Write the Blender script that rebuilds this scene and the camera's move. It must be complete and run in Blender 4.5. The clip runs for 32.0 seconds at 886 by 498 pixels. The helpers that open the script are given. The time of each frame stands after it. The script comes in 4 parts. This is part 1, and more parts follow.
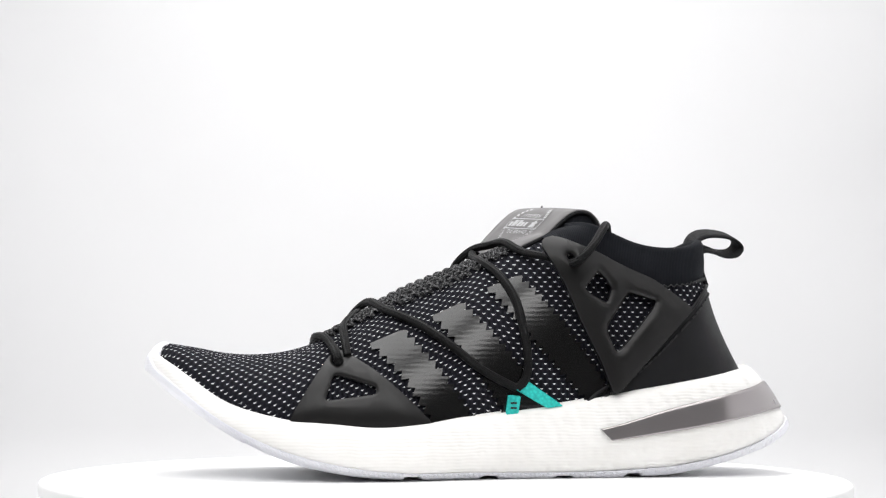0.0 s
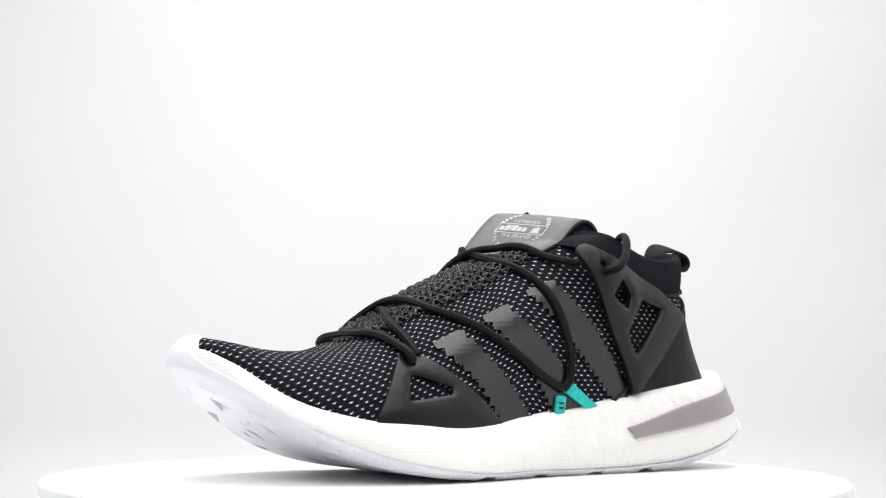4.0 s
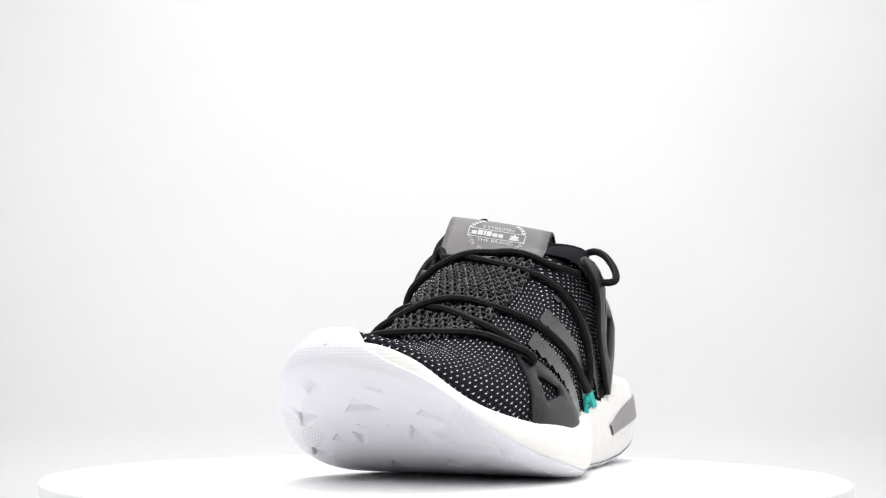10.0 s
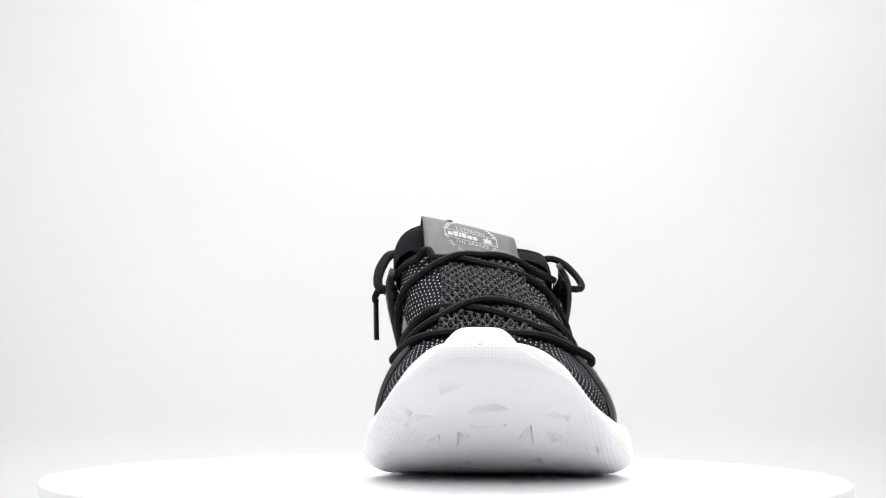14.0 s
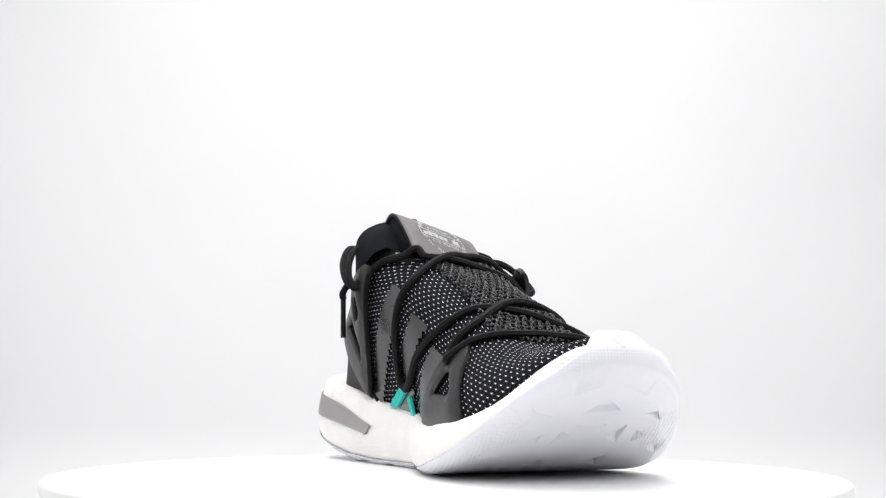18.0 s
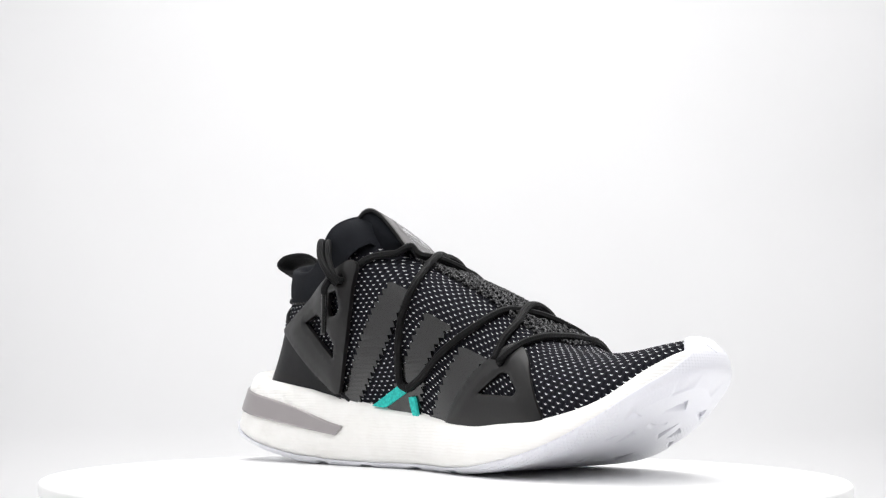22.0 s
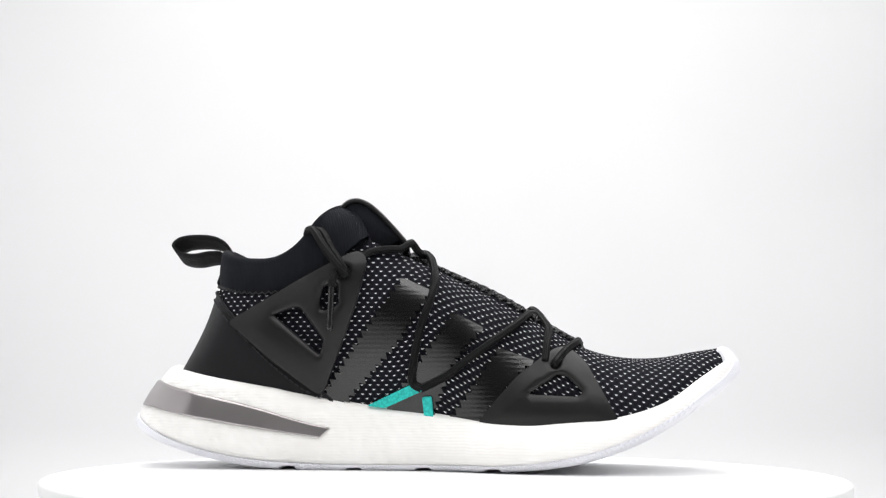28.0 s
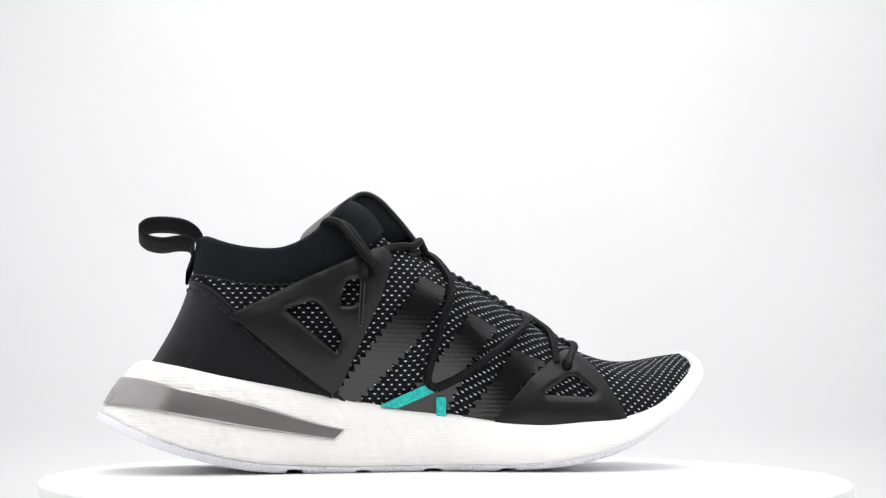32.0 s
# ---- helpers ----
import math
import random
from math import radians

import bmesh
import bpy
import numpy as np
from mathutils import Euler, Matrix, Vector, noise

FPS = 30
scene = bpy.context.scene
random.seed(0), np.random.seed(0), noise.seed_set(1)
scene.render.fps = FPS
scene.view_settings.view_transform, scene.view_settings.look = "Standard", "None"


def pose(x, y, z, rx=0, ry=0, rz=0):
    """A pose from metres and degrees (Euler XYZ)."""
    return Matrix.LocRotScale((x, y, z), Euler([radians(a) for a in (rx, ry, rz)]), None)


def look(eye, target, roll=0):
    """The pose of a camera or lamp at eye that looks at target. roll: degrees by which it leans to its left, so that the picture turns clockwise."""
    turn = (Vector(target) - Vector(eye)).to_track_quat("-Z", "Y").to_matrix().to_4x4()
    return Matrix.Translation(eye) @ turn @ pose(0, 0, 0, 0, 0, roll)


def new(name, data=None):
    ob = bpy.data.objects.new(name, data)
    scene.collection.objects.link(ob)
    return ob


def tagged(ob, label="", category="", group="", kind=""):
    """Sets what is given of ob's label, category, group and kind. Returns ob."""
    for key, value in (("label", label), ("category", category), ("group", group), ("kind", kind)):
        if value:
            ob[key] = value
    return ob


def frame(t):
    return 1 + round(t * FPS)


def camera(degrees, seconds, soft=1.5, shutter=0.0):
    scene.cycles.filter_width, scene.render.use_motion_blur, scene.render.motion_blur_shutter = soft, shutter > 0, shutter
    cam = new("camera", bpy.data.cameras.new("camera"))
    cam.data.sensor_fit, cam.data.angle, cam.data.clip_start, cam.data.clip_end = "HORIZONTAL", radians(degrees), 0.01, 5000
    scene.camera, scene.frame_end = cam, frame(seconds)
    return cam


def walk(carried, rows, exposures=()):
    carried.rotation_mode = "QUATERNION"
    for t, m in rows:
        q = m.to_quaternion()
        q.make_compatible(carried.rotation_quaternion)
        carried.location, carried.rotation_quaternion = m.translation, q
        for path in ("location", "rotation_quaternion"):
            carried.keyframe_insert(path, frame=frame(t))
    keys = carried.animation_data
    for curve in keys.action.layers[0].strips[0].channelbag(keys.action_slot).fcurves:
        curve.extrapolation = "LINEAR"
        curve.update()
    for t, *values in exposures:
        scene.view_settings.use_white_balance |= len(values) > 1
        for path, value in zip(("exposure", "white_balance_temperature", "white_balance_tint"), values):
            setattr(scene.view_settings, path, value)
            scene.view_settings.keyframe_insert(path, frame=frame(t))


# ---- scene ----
# ---- camera: it stands still before a turning display table ----
EYE = Vector((-0.0015, -0.5, 0.031))
TILT = radians(8.4)
cam = camera(46.0, 32.0, soft=1.25)
VIEW = look(EYE, EYE + Vector((0, math.cos(TILT), math.sin(TILT))), 0.213)
walk(cam, [(0.0, VIEW), (32.0, VIEW)])


def turn_at(t):
    """Turn of the display table in degrees; it runs evenly."""
    return 11.459 + 92.625 * (t / 16 - 1)


# ---- light: white cloth tent open towards a dim room, roof lamp, added front fill ----
world = bpy.data.worlds.new("tent_air")
scene.world = world
world.use_nodes = True
world.node_tree.nodes["Background"].inputs[0].default_value = (1.0, 0.99, 0.97, 1)
world.node_tree.nodes["Background"].inputs[1].default_value = 0.16


def area_lamp(name, eye, target, sx, sy, watts, colour=(1, 1, 1)):
    data = bpy.data.lights.new(name, "AREA")
    data.shape, data.size, data.size_y, data.energy, data.color = "RECTANGLE", sx, sy, watts, colour
    ob = new(name, data)
    ob.matrix_world = look(eye, target)
    return ob


area_lamp("roof_lamp", (0, 0.06, 0.93), (0, 0.06, 0), 1.0, 1.25, 11.9, (1.0, 0.996, 0.988))
# added fill high behind the camera; brightens the rubber toe and foam sides
area_lamp("front_fill", (0, -0.82, 0.72), (0, 0.0, 0.02), 1.25, 0.30, 5.4, (1.0, 0.994, 0.985))
scene.view_settings.exposure = 0.0


# ---- small tools ----
def table(ys, vs):
    """Smooth curve through a few design values."""
    ys, vs = np.array(ys, float), np.array(vs, float)
    d = np.gradient(vs, ys)

    def value(y):
        y = min(max(y, ys[0]), ys[-1])
        i = min(max(int(np.searchsorted(ys, y)) - 1, 0), len(ys) - 2)
        h = ys[i + 1] - ys[i]
        s = (y - ys[i]) / h
        return float((2 * s**3 - 3 * s**2 + 1) * vs[i] + (s**3 - 2 * s**2 + s) * h * d[i]
                     + (3 * s**2 - 2 * s**3) * vs[i + 1] + (s**3 - s**2) * h * d[i + 1])
    return value


def smooth(a, b, x):
    s = min(max((x - a) / (b - a), 0.0), 1.0)
    return s * s * (3 - 2 * s)


def mix(a, b, s):
    return a + (b - a) * s


def grid_mesh(name, rows, closed=False, uvs=None):
    """A quad sheet through rows of points; closed joins the last point of a row to the first."""
    n, m = len(rows), len(rows[0])
    verts = [tuple(p) for row in rows for p in row]
    faces = []
    for i in range(n - 1):
        for j in range(m if closed else m - 1):
            k = (j + 1) % m
            faces.append((i * m + j, i * m + k, (i + 1) * m + k, (i + 1) * m + j))
    me = bpy.data.meshes.new(name)
    me.from_pydata(verts, [], faces)
    if uvs is not None:
        layer = me.uv_layers.new(name="uv")
        flat = [u for row in uvs for u in row]
        for lp in me.loops:
            layer.data[lp.index].uv = flat[lp.vertex_index]
    me.polygons.foreach_set("use_smooth", [True] * len(me.polygons))
    return me


def outward(me):
    bm = bmesh.new()
    bm.from_mesh(me)
    bmesh.ops.remove_doubles(bm, verts=bm.verts, dist=1e-6)
    bmesh.ops.recalc_face_normals(bm, faces=bm.faces)
    bm.to_mesh(me)
    bm.free()
    return me


def mesh_part(name, me, material, parent=None, label=""):
    ob = new(name, me)
    if material is not None:
        me.materials.append(material)
    if parent is not None:
        ob.parent = parent
    return tagged(ob, label)


def part(name, bm, material, parent=None, label=""):
    me = bpy.data.meshes.new(name)
    bm.to_mesh(me)
    bm.free()
    return mesh_part(name, me, material, parent, label)


# ---- materials ----
def material(name, colour, rough=0.6, metal=0.0, spec=0.5):
    m = bpy.data.materials.new(name)
    m.use_nodes = True
    b = m.node_tree.nodes["Principled BSDF"]
    b.inputs["Base Color"].default_value = (*colour, 1)
    b.inputs["Roughness"].default_value = rough
    b.inputs["Metallic"].default_value = metal
    b.inputs["Specular IOR Level"].default_value = spec
    return m


class Nodes:
    """Short hand for wiring a material's nodes."""

    def __init__(self, m):
        self.t, self.b = m.node_tree, m.node_tree.nodes["Principled BSDF"]

    def add(self, kind, **sockets):
        n = self.t.nodes.new(kind)
        for k, v in sockets.items():
            self.put(n.inputs[k.replace("_", " ")], v)
        return n

    def put(self, socket, v):
        if isinstance(v, bpy.types.NodeSocket):
            self.t.links.new(v, socket)
        else:
            socket.default_value = v

    def math(self, op, a, b=None, c=None):
        n = self.t.nodes.new("ShaderNodeMath")
        n.operation = op
        for i, v in enumerate((a, b, c)):
            if v is not None:
                self.put(n.inputs[i], v)
        return n.outputs[0]

    def place(self, what="Object"):
        return self.t.nodes.new("ShaderNodeTexCoord").outputs[what]

    def noise(self, scale, detail=3.0, vector=None):
        n = self.add("ShaderNodeTexNoise", Scale=scale, Detail=detail)
        self.put(n.inputs["Vector"], vector or self.place())
        return n.outputs["Fac"]

    def ramp(self, fac, stops):
        n = self.add("ShaderNodeValToRGB", Fac=fac)
        el = n.color_ramp.elements
        while len(el) < len(stops):
            el.new(0.5)
        for e, (p, c) in zip(el, stops):
            e.position, e.color = p, (*c, 1)
        return n.outputs["Color"]

    def bump(self, height, strength=0.5, distance=0.001, normal=None):
        n = self.add("ShaderNodeBump", Height=height, Strength=strength, Distance=distance)
        if normal is not None:
            self.put(n.inputs["Normal"], normal)
        return n.outputs["Normal"]

    def colour(self, v):
        self.put(self.b.inputs["Base Color"], v)

    def normal(self, v):
        self.put(self.b.inputs["Normal"], v)

    def rough(self, v):
        self.put(self.b.inputs["Roughness"], v)


def tent_cloth():
    m = material("tent_cloth", (0.75, 0.75, 0.757), 0.9, spec=0.1)
    n = Nodes(m)
    n.colour(n.ramp(n.noise(3.0), [(0.3, (0.742, 0.742, 0.75)), (0.7, (0.762, 0.762, 0.77))]))
    n.normal(n.bump(n.noise(900.0, 2.0), 0.15, 0.0004))
    return m


def table_plastic():
    m = material("table_plastic", (0.86, 0.86, 0.86), 0.4, spec=0.35)
    n = Nodes(m)
    n.colour(n.ramp(n.noise(14.0, 4.0), [(0.3, (0.90, 0.90, 0.90)), (0.7, (0.925, 0.925, 0.92))]))
    n.rough(n.math("MULTIPLY_ADD", n.noise(60.0), 0.12, 0.36))
    return m


def foam():
    m = material("foam", (0.83, 0.82, 0.80), 0.55, spec=0.3)
    n = Nodes(m)
    o = n.place()
    v = n.add("ShaderNodeTexVoronoi", Scale=235.0, Vector=o)
    v.feature = "SMOOTH_F1"
    w = n.add("ShaderNodeTexWave", Scale=230.0, Distortion=3.0, Detail=1.0, Vector=o)
    w.wave_type, w.bands_direction = "BANDS", "Z"
    n.put(w.inputs["Detail Scale"], 0.6)
    # beads show towards the heel and are pressed smooth towards the toe
    at = n.add("ShaderNodeSeparateXYZ", Vector=o)
    bead = n.add("ShaderNodeMapRange", Value=at.outputs["Y"])
    for k, val in (("From Min", -0.05), ("From Max", 0.09), ("To Min", 0.10), ("To Max", 0.85)):
        bead.inputs[k].default_value = val
    b1 = n.bump(n.math("MULTIPLY", v.outputs["Distance"], bead.outputs[0]), 0.55, 0.0022)
    n.normal(n.bump(w.outputs["Fac"], 0.26, 0.0003, b1))
    n.colour(n.ramp(n.noise(70.0, 3.0), [(0.3, (0.85, 0.838, 0.815)), (0.7, (0.90, 0.89, 0.875))]))
    return m


def rubber():
    m = material("rubber", (0.79, 0.79, 0.85), 0.36, spec=0.45)
    n = Nodes(m)
    o = n.place()
    at = n.add("ShaderNodeSeparateXYZ", Vector=o)
    x, y, z = (at.outputs[k] for k in "XYZ")
    # fields of fine studs with a zigzag inner border along both edges, a woven grain over the toe
    studs = n.math("MULTIPLY", n.math("SINE", n.math("MULTIPLY", n.math("ADD", x, n.math("MULTIPLY", y, 0.5)), 6.2832 / 0.0026)), n.math("SINE", n.math("MULTIPLY", n.math("SUBTRACT", y, n.math("MULTIPLY", x, 0.5)), 6.2832 / 0.0030)))
    out = n.math("ABSOLUTE", n.math("SUBTRACT", x, 0.0155))
    border = n.math("MULTIPLY_ADD", n.math("PINGPONG", n.math("ADD", y, 0.1), 0.016), 1.0, 0.0225)
    band = n.math("MULTIPLY", n.math("GREATER_THAN", out, border), n.math("LESS_THAN", z, 0.040))
    weave = n.math("MULTIPLY", n.math("SINE", n.math("MULTIPLY", n.math("ADD", x, z), 6.2832 / 0.0024)), n.math("SINE", n.math("MULTIPLY", n.math("SUBTRACT", x, z), 6.2832 / 0.0024)))
    toe = n.math("MULTIPLY", n.math("GREATER_THAN", z, 0.0425), 0.12)
    dots = n.math("SMOOTH_MIN", n.math("MAXIMUM", n.math("MULTIPLY", studs, 2.2), 0.0), 1.0, 0.3)
    ridge = n.math("ADD", n.math("MULTIPLY", dots, band), n.math("MULTIPLY", weave, toe))
    grain = n.math("MULTIPLY", n.noise(1100.0, 1.0, o), 0.25)
    n.normal(n.bump(n.math("ADD", ridge, grain), 0.6, 0.0007))
    n.colour(n.ramp(n.noise(40.0), [(0.3, (0.81, 0.812, 0.872)), (0.7, (0.84, 0.842, 0.888))]))
    return m


def knit():
    """Black knit with rows of white flecks, laid out along the shell's own lengths."""
    m = material("knit", (0.012, 0.012, 0.016), 0.9, spec=0.1)
    n = Nodes(m)
    uv = n.place("UV")
    sep = n.add("ShaderNodeSeparateXYZ", Vector=uv)
    wob = n.math("MULTIPLY", n.math("SUBTRACT", n.noise(160.0, 1.0, uv), 0.5), 0.0012)
    u, v = n.math("ADD", sep.outputs["X"], wob), sep.outputs["Y"]
    row = n.math("DIVIDE", v, 0.0021)
    odd = n.math("MODULO", n.math("FLOOR", row), 2.0)
    col = n.math("MULTIPLY_ADD", odd, 0.5, n.math("DIVIDE", u, 0.0039))
    fu = n.math("SUBTRACT", n.math("FRACT", col), 0.5)
    fv = n.math("SUBTRACT", n.math("FRACT", row), 0.5)
    # a fleck: a short bowed bar
    bow = n.math("ADD", fv, n.math("MULTIPLY", n.math("MULTIPLY", fu, fu), 6.0))
    d = n.math("SQRT", n.math("ADD", n.math("POWER", n.math("MULTIPLY", fu, 4.4), 2.0), n.math("POWER", n.math("MULTIPLY", bow, 5.9), 2.0)))
    keep = n.math("GREATER_THAN", n.noise(420.0, 1.0, uv), 0.28)
    fleck = n.math("MULTIPLY", n.math("SUBTRACT", 1.0, n.math("SMOOTH_MIN", n.math("MULTIPLY", d, 1.1), 1.0, 0.15)), keep)
    fleck = n.math("MINIMUM", n.math("MAXIMUM", n.math("MULTIPLY", fleck, 2.6), 0.0), 1.0)
    # no flecks under the open knit of the instep
    at = n.add("ShaderNodeSeparateXYZ", Vector=n.place())
    across = n.math("LESS_THAN", n.math("ABSOLUTE", n.math("SUBTRACT", at.outputs["X"], 0.0178)), 0.0195)
    along = n.math("LESS_THAN", n.math("ABSOLUTE", n.math("ADD", at.outputs["Y"], 0.0200)), 0.0435)
    fleck = n.math("MULTIPLY", fleck, n.math("SUBTRACT", 1.0, n.math("MULTIPLY", across, along)))
    # a little light on the dark ground loops, put into the colour between flecks
    loop = n.math("MULTIPLY", n.math("POWER", n.math("ABSOLUTE", n.math("SINE", n.math("MULTIPLY", col, 6.2832))), 2.0), n.math("POWER", n.math("ABSOLUTE", n.math("SINE", n.math("MULTIPLY", row, 3.1416))), 2.0))
    tone = n.math("MAXIMUM", fleck, n.math("MULTIPLY", n.math("MULTIPLY", loop, n.noise(1300.0, 2.0, uv)), 0.42))
    n.colour(n.ramp(tone, [(0.0, (0.006, 0.0063, 0.0095)), (0.24, (0.028, 0.028, 0.036)), (0.42, (0.06, 0.06, 0.07)), (0.72, (0.93, 0.94, 0.96))]))
    # ribs of the knit
    rib = n.math("ADD", n.math("MULTIPLY", n.math("SINE", n.math("MULTIPLY", row, 6.2832)), 0.35), n.math("MULTIPLY", n.math("SINE", n.math("MULTIPLY", col, 12.566)), 0.3))
    n.normal(n.bump(n.math("ADD", rib, fleck), 0.8, 0.0006))
    return m


def leather(name, colour, rough, grain, strength, spec=0.3):
    m = material(name, colour, rough, spec=spec)
    n = Nodes(m)
    o = n.place()
    n.colour(n.ramp(n.noise(90.0, 5.0, o), [(0.3, tuple(c * 0.9 for c in colour)), (0.7, tuple(c * 1.12 for c in colour))]))
    n.rough(n.math("MULTIPLY_ADD", n.noise(220.0, 3.0, o), 0.14, rough - 0.07))
    n.normal(n.bump(n.noise(grain, 3.0, o), strength, 0.00025))
    return m


def ribbed(name, colour, rough, scale, axis, strength=0.3, spec=0.5):
    m = material(name, colour, rough, spec=spec)
    n = Nodes(m)
    o = n.place()
    w = n.add("ShaderNodeTexWave", Scale=scale, Distortion=1.2, Vector=o)
    w.wave_type, w.bands_direction = "BANDS", axis
    n.colour(n.ramp(n.noise(120.0, 4.0, o), [(0.3, tuple(c * 0.88 for c in colour)), (0.7, tuple(c * 1.12 for c in colour))]))
    n.normal(n.bump(w.outputs["Fac"], strength, 0.0003, n.bump(n.noise(700.0, 2.0, o), 0.2, 0.0002)))
    return m


def cord():
    m = material("cord", (0.011, 0.011, 0.012), 0.62, spec=0.15)
    n = Nodes(m)
    sep = n.add("ShaderNodeSeparateXYZ", Vector=n.place("UV"))
    a, b = n.math("MULTIPLY", sep.outputs["X"], 6.2832 / 0.0022), n.math("MULTIPLY", sep.outputs["Y"], 6.2832 * 5)
    braid = n.math("MULTIPLY", n.math("SINE", n.math("ADD", a, b)), n.math("SINE", n.math("SUBTRACT", b, a)))
    ridges = n.math("SINE", n.math("MULTIPLY", sep.outputs["Y"], 6.2832 * 7))
    n.normal(n.bump(n.math("ADD", n.math("MULTIPLY", ridges, 0.6), n.math("MULTIPLY", braid, 0.35)), 0.6, 0.00035))
    n.colour(n.ramp(braid, [(0.2, (0.005, 0.005, 0.0055)), (0.8, (0.011, 0.011, 0.0115))]))
    return m


def pewter():
    m = material("pewter_clip", (0.36, 0.335, 0.338), 0.3, metal=0.8)
    n = Nodes(m)
    o = n.place()
    n.rough(n.math("MULTIPLY_ADD", n.noise(35.0, 2.0, o), 0.10, 0.24))
    n.colour(n.ramp(n.noise(25.0, 3.0, o), [(0.3, (0.345, 0.32, 0.322)), (0.7, (0.385, 0.36, 0.362))]))
    n.normal(n.bump(n.noise(500.0, 2.0, o), 0.06, 0.0002))
    return m


def webbing(name, colour, pitch):
    m = material(name, colour, 0.75, spec=0.2)
    n = Nodes(m)
    o = n.place()
    c = n.add("ShaderNodeTexVoronoi", Scale=1.0 / pitch, Vector=o)
    n.normal(n.bump(c.outputs["Distance"], 0.6, 0.0004))
    n.colour(n.ramp(c.outputs["Distance"], [(0.1, tuple(x * 1.15 for x in colour)), (0.8, tuple(x * 0.75 for x in colour))]))
    return m


def yarn():
    m = material("yarn", (0.06, 0.06, 0.062), 0.85, spec=0.12)
    n = Nodes(m)
    o = n.place()
    n.colour(n.ramp(n.noise(1500.0, 2.0, o), [(0.40, (0.016, 0.016, 0.017)), (0.52, (0.060, 0.060, 0.062)), (0.66, (0.24, 0.24, 0.245))]))
    n.normal(n.bump(n.noise(2500.0, 2.0, o), 0.8, 0.0004))
    return m


M_TENT = tent_cloth()
M_ROOM = leather("room_dark", (0.16, 0.16, 0.165), 0.8, 40.0, 0.1)
M_DISC = table_plastic()
M_FOAM = foam()
M_RUBBER = rubber()
M_KNIT = knit()
M_PANEL = leather("matte_panel", (0.0072, 0.0068, 0.0070), 0.38, 900.0, 0.12, 0.34)
M_COUNTER = leather("black_leather", (0.0105, 0.0105, 0.0118), 0.5, 1400.0, 0.25, 0.14)
M_LABEL = leather("grey_label", (0.155, 0.149, 0.151), 0.48, 700.0, 0.12)
M_STRIPE = ribbed("stripe_film", (0.0036, 0.0035, 0.0036), 0.22, 150.0, "Z", 0.06, 0.66)
M_COLLAR = ribbed("collar_knit", (0.0085, 0.0095, 0.0125), 0.85, 420.0, "Y", 0.45, 0.12)
M_CORD = cord()
M_YARN = yarn()
M_TEAL = webbing("teal_webbing", (0.035, 0.55, 0.50), 0.0013)
M_TAB = webbing("black_webbing", (0.010, 0.010, 0.011), 0.0009)
M_CLIP = pewter()
M_PRINT = material("silver_print", (0.50, 0.50, 0.51), 0.4)
M_AGLET = material("aglet_plastic", (0.012, 0.012, 0.012), 0.2)
M_THREAD = material("thread", (0.011, 0.011, 0.012), 0.7)


# ---- the tent ----
def tent():
    prof = [(-0.95, -0.10)]
    prof += [(0.80 + 0.10 * math.sin(a), 0.0 - 0.10 * math.cos(a)) for a in np.linspace(0, math.pi / 2, 14)]
    prof += [(0.90, z) for z in np.linspace(0.06, 1.0, 16)]
    rows = []
    for y, z in prof:
        row = []
        for x in np.linspace(-0.68, 0.68, 73):
            # the cloth hangs in soft folds towards one side
            fold = 0.016 * smooth(0.30, 0.75, x) * math.sin(9.0 * z + 3.0 * x + 0.6) * smooth(0.1, 0.35, z)
            fold += 0.004 * math.sin(5.0 * x + 2.0 * z) * smooth(0.0, 0.3, z)
            row.append((x, y - fold * (1 if y > 0.85 else 0), z))
        rows.append(row)
    ob = mesh_part("backdrop", grid_mesh("backdrop", rows), M_TENT)
    mod = ob.modifiers.new("thick", "SOLIDIFY")
    mod.thickness, mod.offset = 0.003, -1
    tagged(ob, "seamless white cloth sweep of a photo tent", "backdrop", kind="structure")
    for name, x in (("wall_east", 0.68), ("wall_west", -0.68)):
        bm = bmesh.new()
        bmesh.ops.create_cube(bm, size=1, matrix=Matrix.Translation((x + math.copysign(0.004, x), 0.15, 0.45)) @ Matrix.Diagonal((0.006, 1.55, 1.12, 1)))
        tagged(part(name, bm, M_TENT), "white cloth side of the photo tent", "wall", kind="structure")
    bm = bmesh.new()
    bmesh.ops.create_cube(bm, size=1, matrix=Matrix.Translation((0, 0.0, 1.008)) @ Matrix.Diagonal((1.40, 1.86, 0.006, 1)))
    tagged(part("ceiling", bm, M_TENT), "white cloth roof of the photo tent", "ceiling", kind="structure")
    # unseen wall, coloured dark so the black pieces mirror a dim room
    bm = bmesh.new()
    bmesh.ops.create_cube(bm, size=1, matrix=Matrix.Translation((0, -1.9, 0.6)) @ Matrix.Diagonal((5.0, 0.1, 2.6, 1)))
    tagged(part("wall_south", bm, M_ROOM), "unseen dark grey wall standing in for the dim room before the tent", "wall", kind="structure")


tent()


# ---- the turning display table ----
def lathe(name, prof, n, mat, parent, label=""):
    rows = [[(r * math.cos(a), r * math.sin(a), z) for a in [2 * math.pi * j / n for j in range(n)]] for r, z in prof]
    return mesh_part(name, outward(grid_mesh(name, rows, True)), mat, parent, label)


